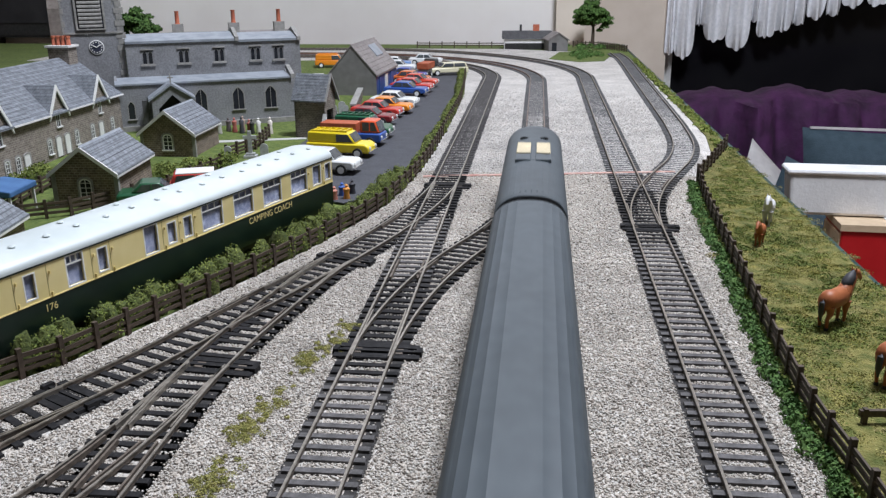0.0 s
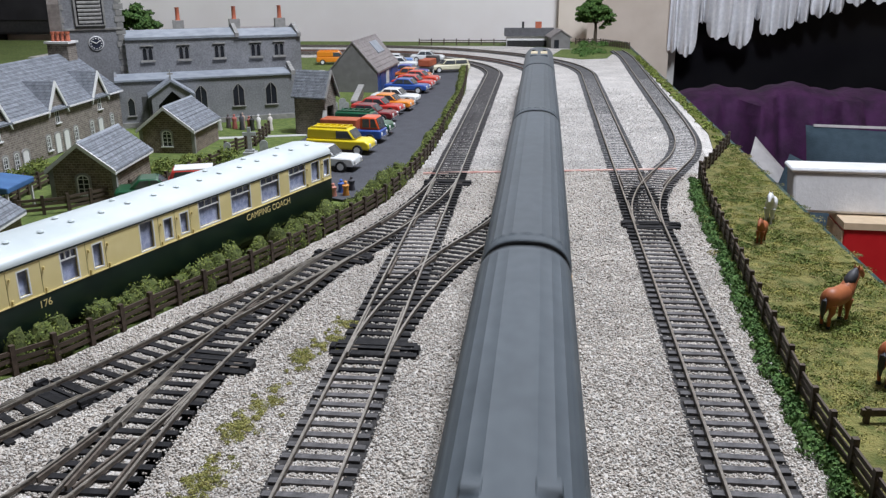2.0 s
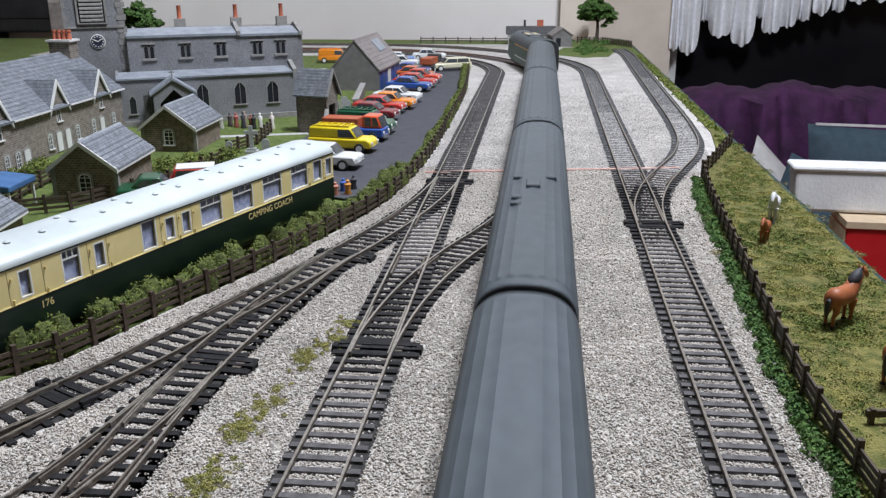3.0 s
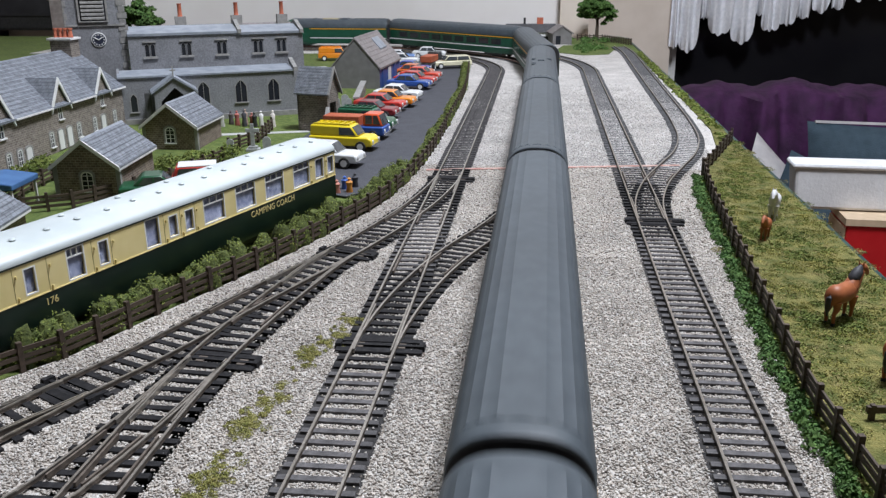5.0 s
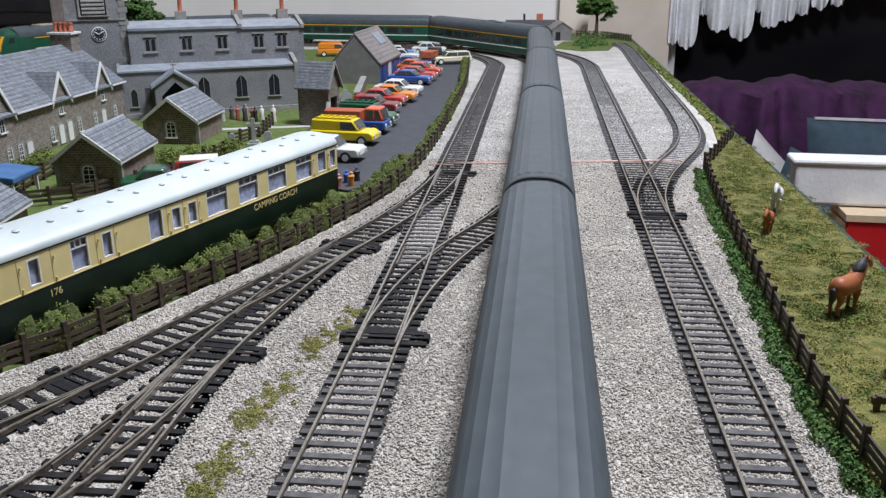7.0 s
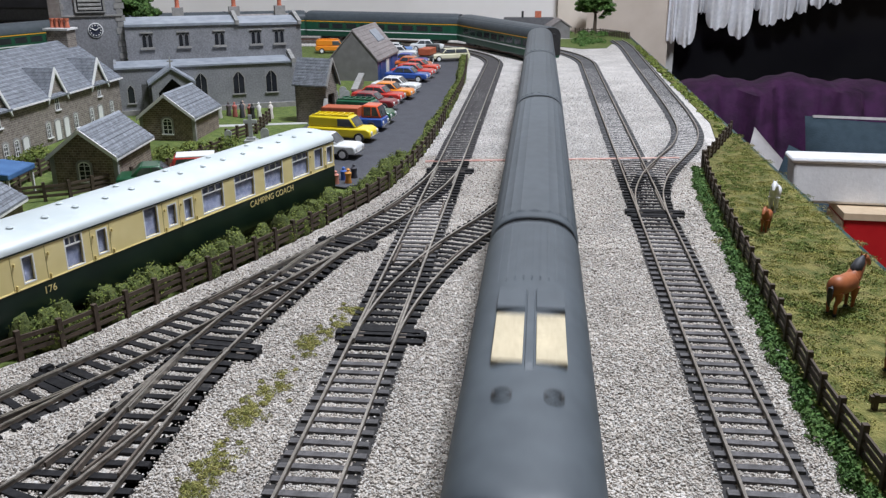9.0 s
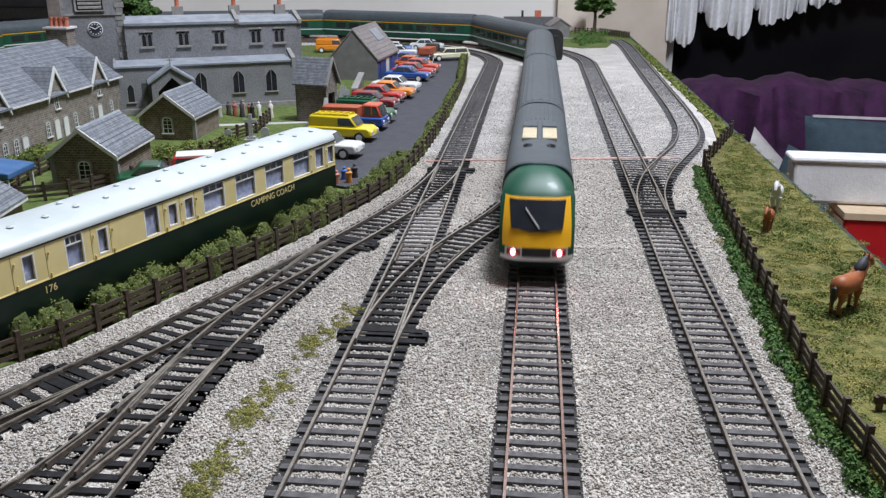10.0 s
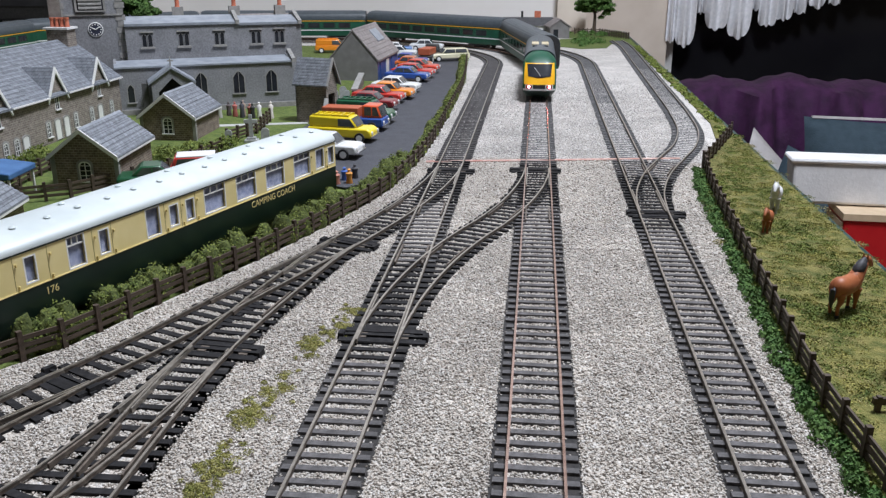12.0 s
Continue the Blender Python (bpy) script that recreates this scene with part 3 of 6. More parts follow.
def nose_sheet(rows, n, off, m=None):
    """A skin just proud of the nose; rows are (z, half width or (x0, x1))."""
    m = m or M()
    front, back = [], []
    for z, w in rows:
        a, b = w if isinstance(w, tuple) else (-w, w)
        xs = [a + (b - a) * i / n for i in range(n + 1)]
        front.append([(x, nose_y(x, z) + off, z) for x in xs])
        back.append([(x, nose_y(x, z) - 0.6, z) for x in xs])
    k = len(rows)
    vs = [p for r in front + back for p in r]
    w = n + 1
    fs = []
    for i in range(k - 1):
        for j in range(n):
            q = i * w + j
            fs.append((q, q + 1, q + 1 + w, q + w))
            q += k * w
            fs.append((q, q + w, q + 1 + w, q + 1))
    edge = [j for j in range(w)] + [i * w + n for i in range(1, k)] + [(k - 1) * w + j for j in range(n - 1, -1, -1)] + [i * w for i in range(k - 2, 0, -1)]
    for a, b in zip(edge, edge[1:] + edge[:1]):
        fs.append((a, a + k * w, b + k * w, b))
    return m.add(vs, fs)


def power_car(lit):
    t = thing("railway_locomotive", "green and yellow express power car " + ("with lit red tail lamps" if lit else "with grey roof"), "locomotive", group="power cars of the train")
    # nose, in level slices
    secs = []
    for z in (3, 6, 8, 10.5, 13, 16, 18, 22, 26, 30, 34, 38, 40, 42, 43.5, 45, 46.2, 47.2, 47.9, 48.5, 49):
        w = nose_half(z)
        xs = [w * (i / 8 * 2 - 1) for i in range(9)]
        secs.append([(x, nose_y(x, z), z) for x in xs] + [(w, 166, z), (w, 140, z), (-w, 140, z), (-w, 166, z)])
    part("cab", M().loft(secs), HSTGREEN, t, "glossy dark green cab", smooth=40)
    part("body", M().prism([(-HALF + 1.5, 6), (HALF - 1.5, 6), (HALF, 11), (HALF, WALL - 1), (-HALF, WALL - 1), (-HALF, 11)], 0.8, 150), HSTGREEN, t, smooth=30)
    secs = []
    for y, q in ((0, 0.97), (1.5, 0.99), (5, 1.0), (172, 1.0), (177.5, 1.003), (178, 0.99)):
        secs.append([(x * q, y + (0 if y < 150 else -7 * (abs(x) / HALF) ** 2), WALL + (z - WALL) * q) for x, z in arch(HALF + 0.25, WALL - 1.0, TOP + 0.25, WALL - 1.2)])
    part("roof", M().loft(secs), ROOFGREY, t, "dark grey roof", smooth=35)
    for i in range(11):
        x = (i - 5) * 2.6
        zr = WALL - 1 + (TOP + 0.25 - WALL + 1) * (1 - (abs(x) / (HALF + 0.25)) ** 2.5) ** 0.5
        part("roof_rib", M().box(x, 34, zr - 0.7, 0.6, 56, 1.0), ROOFGREY, t)
    for k in (-1, 1):
        part("fan_hatch", M().box(k * 5.6, 80, TOP - 1.0, 8.5, 15, 1.9, taper=0.96), ROOFGREY, t, bevel=0.2)
        part("radiator_grille", M().box(k * 5.6, 106, TOP - 1.05, 7.8, 29, 1.75), TAN, t, "tan radiator grille", bevel=0.15)
        part("exhaust_port", M().lathe([(2.5, -1.5), (2.5, 0.4), (1.9, 0.45), (1.8, -0.6)], k * 6.0, 137, TOP, 14), BLACK, t)
        part("orange_line", M().box(k * (HALF + 0.1), 72, 31.3, 0.5, 140, 1.3), ORANGELINE, t)
        part("cream_line", M().box(k * (HALF + 0.1), 72, 15.2, 0.5, 140, 1.5), WHITEPAINT, t)
        part("side_window", M().prism([(179, 27), (190, 27), (186, 35), (178, 35)], k * 17.0, k * 17.75, "x"), GLASSDARK, t)
        part("cab_door", M().box(k * 17.35, 168, 10, 0.6, 8, 25), HSTGREEN, t)
    part("roof_spine", M().box(0, 98, TOP - 0.5, 2.4, 54, 1.2, taper=0.9), ROOFGREY, t, bevel=0.2)
    part("yellow_face", nose_sheet([(16.6, 15.8), (20, 16.0), (26, 15.9), (32, 15.6), (36, 15.3), (37.6, 15.2)], 12, 0.35), YELLOW, t, "bright yellow warning panel", smooth=40)
    part("windscreen", nose_sheet([(24.8, 11.8), (27, 12.1), (32, 12.6), (36.8, 13.1)], 10, 0.7), GLASSDARK, t, "dark sloping windscreen", smooth=40)
    part("windscreen_base", nose_sheet([(23.6, (-3, 3)), (24.9, (-11.7, 11.7))], 8, 0.68), GLASSDARK, t, smooth=40)
    part("wiper", M().tube([(-1.0, nose_y(1, 25.5) + 1.4, 25.5), (5.5, nose_y(5.5, 33.5) + 1.4, 33.5)], 0.35), SILVER, t, "pale windscreen wiper")
    part("bumper", nose_sheet([(10.3, 16.3), (11.2, 16.9), (12.2, 17.0)], 12, 0.5), SILVER, t, "silver lower nose band", smooth=40)
    part("skirt", nose_sheet([(3.4, 12.4), (6, 14.2), (8, 15.6), (9.9, 16.2)], 12, 0.4), mat("skirt_green_black", (0.010, 0.022, 0.016), (0.016, 0.03, 0.022), 6.0, 0.5), t, "very dark lower skirt", smooth=40)
    part("lamp_panel", nose_sheet([(12.3, 6.0), (16.4, 6.0)], 6, 0.45), BLACK, t, "black centre panel between the lamps")
    for k in (-1, 1):
        a, b = sorted((k * 6.6, k * 14.6))
        part("lamp_surround", nose_sheet([(12.2, (a, b)), (16.5, (a, b))], 4, 0.4), SILVER, t, "silver lamp surround")
        a, b = sorted((k * 7.3, k * 13.6))
        box = part("lamp_box", nose_sheet([(12.9, (a, b)), (15.9, (a, b))], 4, 0.6), mat("dark_red_lens", (0.16, 0.03, 0.03), (0.25, 0.05, 0.05), 3.0, 0.2), t, "dark red lamp lens")
        xl = k * 10.6
        part("tail_lamp", M().ball(xl, nose_y(xl, 14.3) + 0.5, 14.4, 1.3, 0.7, 1.5, 10, 8), REDLAMP if lit else GLASSDARK, box, "glowing red tail lamp" if lit else "", smooth=60)
        if lit:
            part("lamp_core", M().ball(xl, nose_y(xl, 14.6) + 0.95, 14.6, 0.75, 0.45, 1.0, 10, 8), LAMPHOT, box, smooth=60)
    part("gangway", M().box(0, -1.4, 9, 17, 4, 31), BLACK, t, bevel=1.0)
    part("end_panel", M().prism([(x * 0.95, WALL + (z - WALL) * 0.93) for x, z in arch(HALF + 0.25, WALL - 1.0, TOP, 8)], -0.6, 0.5), BLACK, t, "matt black end")
    for y in (34, 172):
        wheelset_bogie(t, y)
    return t


TRAIN_PITCH = 304.0
GAP_START = 373.0


def travelled(t):
    return -0.0463928 * t ** 4 + 1.1513632 * t ** 3 - 8.5683939 * t ** 2 + 281.389071 * t - 1.107


def on_main(y):
    """Place on the main line, y counted along it from y = 0 of the straight."""
    x, yy, h = main_line.at(y - MAIN_FROM)
    # side play of the flanges on the near straight
    return np.array([x + np.interp(y, [150, 260, 420, 640], [-2.1, -1.8, -0.8, 0.0]), yy])


def vehicle_pose(a, b, origin):
    """Pose of a vehicle whose pivots lie at a and b along the line; origin is the share from a to b of its own zero."""
    p, q = on_main(a), on_main(b)
    o = p + (q - p) * origin
    d = q - p
    return at(o[0], o[1], RAIL_TOP, math.degrees(math.atan2(-d[0], d[1])))


coaches = [mk3_coach(False)]
for i in range(1, 8):
    coaches.append(mk3_coach(True) if i == 2 else copy_thing(coaches[0], at(0, 0)))
lead_car = power_car(False)
tail_car = power_car(True)
TIMES = [i * 0.25 for i in range(49)]


def motions():
    for i, c in enumerate(coaches):
        rows = []
        for t in TIMES:
            mid = GAP_START - (i + 0.5) * TRAIN_PITCH + travelled(t)
            rows.append((t, vehicle_pose(mid - 100, mid + 100, 0.5)))
        walk(c, rows)
    walk(lead_car, [(t, vehicle_pose(GAP_START + travelled(t) + 37, GAP_START + travelled(t) + 175, -34 / 138)) for t in TIMES])
    g = GAP_START - 8 * TRAIN_PITCH
    walk(tail_car, [(t, vehicle_pose(g + travelled(t) - 37, g + travelled(t) - 175, -34 / 138)) for t in TIMES])


# ---- materials of the village ----
def masonry(name, c1, c2, mortar, w, h, rough=0.9, gap=0.08, bump=0.25, spread=True, roof=False):
    """Courses of small stones or slates, running round the walls of an upright building."""
    if name in MATS:
        return MATS[name]
    m = bpy.data.materials.new(name)
    m.use_nodes = True
    nt = m.node_tree
    b = nt.nodes["Principled BSDF"]
    b.inputs["Roughness"].default_value = rough
    tc = nt.nodes.new("ShaderNodeTexCoord")
    sep, com, add = nt.nodes.new("ShaderNodeSeparateXYZ"), nt.nodes.new("ShaderNodeCombineXYZ"), nt.nodes.new("ShaderNodeMath")
    nt.links.new(tc.outputs["Object"], sep.inputs[0])
    add.operation = "ADD"
    nt.links.new(sep.outputs[0], add.inputs[0])
    nt.links.new(sep.outputs[1], add.inputs[1])
    nt.links.new(add.outputs[0], com.inputs[0])
    nt.links.new(sep.outputs[2], com.inputs[1])
    br = nt.nodes.new("ShaderNodeTexBrick")
    br.inputs["Color1"].default_value, br.inputs["Color2"].default_value, br.inputs["Mortar"].default_value = (*c1, 1), (*c2, 1), (*mortar, 1)
    br.inputs["Scale"].default_value = 1000.0
    br.inputs["Mortar Size"].default_value = gap * h
    br.inputs["Brick Width"].default_value, br.inputs["Row Height"].default_value = w, h
    nt.links.new(com.outputs[0], br.inputs["Vector"])
    nz = nt.nodes.new("ShaderNodeTexNoise")
    nz.inputs["Scale"].default_value, nz.inputs["Detail"].default_value = 1000 / 4.0, 6
    nt.links.new(tc.outputs["Object"], nz.inputs["Vector"])
    mr = nt.nodes.new("ShaderNodeMapRange")
    mr.inputs[1].default_value, mr.inputs[2].default_value, mr.inputs[3].default_value, mr.inputs[4].default_value = 0.3, 0.7, 0.72, 1.28
    nt.links.new(nz.outputs["Fac"], mr.inputs[0])
    hsv = nt.nodes.new("ShaderNodeHueSaturation")
    nt.links.new(mr.outputs[0], hsv.inputs["Value"])
    nt.links.new(br.outputs["Color"], hsv.inputs["Color"])
    nt.links.new(hsv.outputs[0], b.inputs["Base Color"])
    bp = nt.nodes.new("ShaderNodeBump")
    bp.inputs["Distance"].default_value, bp.inputs["Strength"].default_value, bp.invert = bump * MM, 0.8, True
    nt.links.new(br.outputs["Fac"], bp.inputs["Height"])
    nt.links.new(bp.outputs[0], b.inputs["Normal"])
    MATS[name] = m
    return m


BROWNSTONE = masonry("brown_rubble_stone", (0.15, 0.105, 0.08), (0.225, 0.17, 0.135), (0.31, 0.27, 0.235), 3.3, 1.7, gap=0.13)
COTTAGESTONE = masonry("cottage_stone", (0.165, 0.135, 0.112), (0.24, 0.205, 0.175), (0.31, 0.28, 0.25), 3.4, 1.7, gap=0.13)
GREYSTONE = mat("church_flint", (0.19, 0.193, 0.205), (0.265, 0.268, 0.283), 1.5, 0.92, bump=0.3, bsize=1.4)
QUOIN = mat("church_quoin_stone", (0.25, 0.245, 0.235), (0.34, 0.33, 0.315), 5.0, 0.9, bump=0.2)
SLATE = masonry("blue_grey_slate", (0.175, 0.19, 0.215), (0.215, 0.232, 0.262), (0.12, 0.13, 0.15), 5.2, 2.6, 0.7, gap=0.10, bump=0.2)
LEAD = mat("lead_sheet", (0.23, 0.255, 0.29), (0.31, 0.335, 0.375), 9.0, 0.6, bump=0.1)
BROWNTILE = mat("brown_grey_roof_tile", (0.20, 0.178, 0.172), (0.27, 0.245, 0.238), 5.0, 0.8, bump=0.2)
RENDER = mat("grey_render", (0.16, 0.155, 0.15), (0.20, 0.195, 0.19), 10.0, 0.9, bump=0.1)
BARGE = mat("grey_white_bargeboard", (0.64, 0.63, 0.62), (0.74, 0.73, 0.72), 6.0, 0.7)
TERRACOTTA = mat("terracotta", (0.42, 0.11, 0.06), (0.52, 0.16, 0.09), 4.0, 0.8)
REDBRICK = masonry("red_brick", (0.30, 0.06, 0.045), (0.38, 0.09, 0.06), (0.4, 0.33, 0.28), 3.0, 1.2)
LEAF = mat("foliage_green", (0.09, 0.135, 0.025), (0.22, 0.25, 0.055), 3.5, 0.9, spread=0.4)
LEAFDARK = mat("foliage_dark_green", (0.05, 0.125, 0.026), (0.115, 0.205, 0.048), 3.5, 0.9, spread=0.4)
LEAFOLIVE = mat("foliage_olive", (0.19, 0.195, 0.042), (0.36, 0.32, 0.10), 3.0, 0.95, spread=0.4)
STRAW = mat("straw_tuft", (0.30, 0.265, 0.10), (0.42, 0.36, 0.16), 3.0, 0.95, spread=0.35)
BARK = mat("bark", (0.06, 0.042, 0.03), (0.10, 0.075, 0.055), 3.0, 0.9, bump=0.4)
GRAVE = mat("grey_gravestone", (0.33, 0.34, 0.34), (0.44, 0.45, 0.45), 3.0, 0.85)
PATH = mat("pale_path", (0.42, 0.42, 0.40), (0.50, 0.50, 0.48), 4.0, 0.9)
ROOFWHITE = mat("white_coach_roof", (0.53, 0.585, 0.59), (0.59, 0.64, 0.645), 14.0, 0.45)
COACHGREEN = mat("very_dark_green", (0.006, 0.018, 0.013), (0.009, 0.024, 0.017), 12.0, 0.35, coat=0.2)
CURTAINBLUE = mat("net_curtain_blue", (0.24, 0.28, 0.44), (0.46, 0.50, 0.66), 2.6, 0.4)
GOLD = mat("gilt_letter", (0.72, 0.58, 0.24), (0.78, 0.64, 0.3), 5.0, 0.4)
TYRE = mat("black_tyre", (0.015, 0.015, 0.015), (0.03, 0.03, 0.03), 2.0, 0.8)
CHROME = mat("chrome", (0.7, 0.7, 0.7), (0.75, 0.75, 0.75), 5.0, 0.2, metal=0.9)
CARGLASS = mat("car_window", (0.06, 0.07, 0.08), (0.10, 0.11, 0.12), 6.0, 0.1)


# ---- gabled buildings ----
def holed(x0, x1, z0, z1, holes, place, m=None):
    """One connected slab with rectangular openings; place(u, z, k) gives the point on face k (0 or 1)."""
    m = m or M()
    xs = sorted({x0, x1, *[v for h in holes for v in h[:2]]})
    zs = sorted({z0, z1, *[v for h in holes for v in h[2:4]]})
    nz = len(zs)
    vs = [place(u, z, k) for k in (0, 1) for u in xs for z in zs]
    half = len(xs) * nz
    solid = set()
    for i in range(len(xs) - 1):
        for j in range(nz - 1):
            u, z = (xs[i] + xs[i + 1]) / 2, (zs[j] + zs[j + 1]) / 2
            if not any(h[0] < u < h[1] and h[2] < z < h[3] for h in holes):
                solid.add((i, j))
    fs = []
    for i, j in sorted(solid):
        p, q, r, t = i * nz + j, (i + 1) * nz + j, (i + 1) * nz + j + 1, i * nz + j + 1
        fs += [(p, q, r, t), (half + t, half + r, half + q, half + p)]
        for near, (e, f) in (((i, j - 1), (p, q)), ((i + 1, j), (q, r)), ((i, j + 1), (r, t)), ((i - 1, j), (t, p))):
            if near not in solid:
                fs.append((f, e, half + e, half + f))
    used = sorted({v for f in fs for v in f})
    at_ = {v: n for n, v in enumerate(used)}
    return m.add([vs[v] for v in used], [tuple(at_[v] for v in f) for f in fs])


def wall_mesh(x0, x1, z0, z1, holes, y, thick, gable=0.0):
    m = holed(x0, x1, z0, z1, holes, lambda u, z, k: (u, y + thick * k, z))
    if gable:
        m.prism([(x0, z1), (x1, z1), ((x0 + x1) / 2, z1 + gable)], y, y + thick)
    return m


def arch_outline(w, h, rise, n=8, pointed=False):
    """A window outline: straight sides, round or pointed head."""
    pts = [(-w / 2, 0), (w / 2, 0)]
    for i in range(n + 1):
        a = math.pi * i / n
        x = w / 2 * math.cos(a)
        z = rise * (math.sin(a) if not pointed else (1 - abs(math.cos(a)) ** 1.4))
        pts.append((x, h - rise + z))
    return pts


def ring_mesh(outer, inner, y0, y1):
    m = M()
    n = len(outer)
    vs = [(x, y0, z) for x, z in outer] + [(x, y0, z) for x, z in inner] + [(x, y1, z) for x, z in outer] + [(x, y1, z) for x, z in inner]
    fs = []
    for i in range(n):
        j = (i + 1) % n
        fs += [(i, j, n + j, n + i), (2 * n + i, 3 * n + i, 3 * n + j, 2 * n + j), (i, 2 * n + i, 2 * n + j, j), (n + i, n + j, 3 * n + j, 3 * n + i)]
    return m.add(vs, fs)


def window(parent, m4, w, h, rise=1.6, frame=WHITEPAINT, sill=WHITEPAINT, bars=(1, 3), surround=None, pointed=False, door=False, spandrel=None):
    """A window (or panelled door) set in a wall; its plane is x-z, facing -y, with the foot of the opening at the origin."""
    def put(ob):
        ob.matrix_basis = m4
        return ob
    if spandrel is not None:
        inner = arch_outline(w, h, rise, pointed=pointed)
        outer = [(-w / 2 - 0.2, -0.2), (w / 2 + 0.2, -0.2)] + [(x * 1.03, h + 0.2) for x, z in inner[2:]]
        put(part("spandrel", ring_mesh(outer, inner, -0.08, 0.9), spandrel, parent))
    if surround is not None:
        put(part("surround", ring_mesh(arch_outline(w + 2.6, h + 1.3, rise + 0.6, pointed=pointed), arch_outline(w, h, rise, pointed=pointed), -0.35, 0.6), surround, parent))
    if door:
        put(part("door", M().prism(arch_outline(w, h, rise), -0.1, 0.8), frame, parent, "white planked door"))
        return
    win = put(part("window", ring_mesh(arch_outline(w, h, rise, pointed=pointed), arch_outline(w - 1.2, h - 0.9, rise, pointed=pointed), -0.2, 0.7), frame, parent))
    part("pane", M().prism(arch_outline(w - 0.9, h - 0.6, rise, pointed=pointed), 0.5, 0.8), GLASSDARK, win)
    b = M()
    for i in range(1, bars[0] + 1):
        b.box(-w / 2 + w * i / (bars[0] + 1), 0.3, 0.3, 0.42, 0.6, h - 0.9)
    for i in range(1, bars[1] + 1):
        b.box(0, 0.3, h * i / (bars[1] + 1), w - 0.9, 0.5, 0.38)
    if b.v:
        part("glazing_bar", b, frame, win)
    part("sill", M().box(0, -0.5, -1.0, w + 2, 2.0, 1.0), sill, win)


def slated_slope(x0, y0, x1, y1, z0, z1, rows, thick=1.0):
    """A roof slope of overlapping rows; runs up from x0, z0 to x1, z1, between y0 and y1."""
    m = []
    for i in range(rows):
        a, b = i / rows, (i + 1.25) / rows
        b = min(b, 1.0)
        xa, xb, za, zb = x0 + (x1 - x0) * a, x0 + (x1 - x0) * b, z0 + (z1 - z0) * a, z0 + (z1 - z0) * b
        lift = thick * 0.55
        m.append(M().loft([[(xa, y0, za - thick), (xa, y0, za + lift), (xb, y0, zb), (xb, y0, zb - thick)], [(xa, y1, za - thick), (xa, y1, za + lift), (xb, y1, zb), (xb, y1, zb - thick)]]))
    return m


def courses(parent, slope, material, label=""):
    """A roof slope whose courses are parts of their own."""
    first = part("roof_slope", slope[0], material, parent, label)
    for m in slope[1:]:
        part("slate_course", m, material, first)


def hut(label, x, y, rz, W, L, h, r, stone, over=3.0):
    t = thing("stone_hut", label, "hut", at(x, y, -1.2, rz), group="stone huts")
    h, w = h + 1.2, W / 2 - over
    slope = r / (W / 2)
    hw = h + over * slope
    holes = [(-4.1, 4.1, 6, 19.0)]
    part("front_wall", wall_mesh(-w, w, 0, hw, holes, over, 2.2, slope * w), stone, t)
    part("back_wall", wall_mesh(-w, w, 0, hw, [], L - over - 2.2, 2.2, slope * w), stone, t)
    for k in (-1, 1):
        part("side_wall", M().box(k * (w - 1.1), L / 2, 0, 2.2, L - 2 * over - 4.4, hw), stone, t)
        courses(t, slated_slope(k * W / 2, 0.6, 0, L - 0.6, h, h + r, 9), SLATE, "blue-grey slates")
        part("bargeboard", M().prism([(k * W / 2, h - 2.6), (k * W / 2, h + 0.4), (0, h + r + 0.4), (0, h + r - 2.6)], -0.4, 1.0), BARGE, t, "pale painted bargeboard")
        part("eaves_board", M().box(k * (W / 2 - 0.3), L / 2, h - 2.0, 0.8, L - 2, 1.3), BARGE, t)
        part("quoin", M().box(k * (w + 0.1), over + 1.0, 0, 3.0, 2.6, hw - 0.5), QUOIN, t)
    part("ridge", M().prism([(-1.3, h + r - 0.4), (0, h + r + 0.9), (1.3, h + r - 0.4)], 0.4, L - 0.4), LEAD, t)
    window(t, at(0, over - 0.2, 6), 8.4, 13.4, 3.0, bars=(1, 3), surround=QUOIN)
    return t


hut("small brown rubble-stone hut with slate roof behind the coach", -300.2, 519.8, 4.5, 48.3, 70.8, 21.4, 18.6, BROWNSTONE)
hut("small brown stone hut with slate roof near the church", -311.7, 679.6, 0.6, 51.4, 65.6, 18.7, 19.7, BROWNSTONE)
hut("small stone hut with slate roof beside the blue stall", -311, 388, 8, 46, 60, 14.0, 15.0, BROWNSTONE)


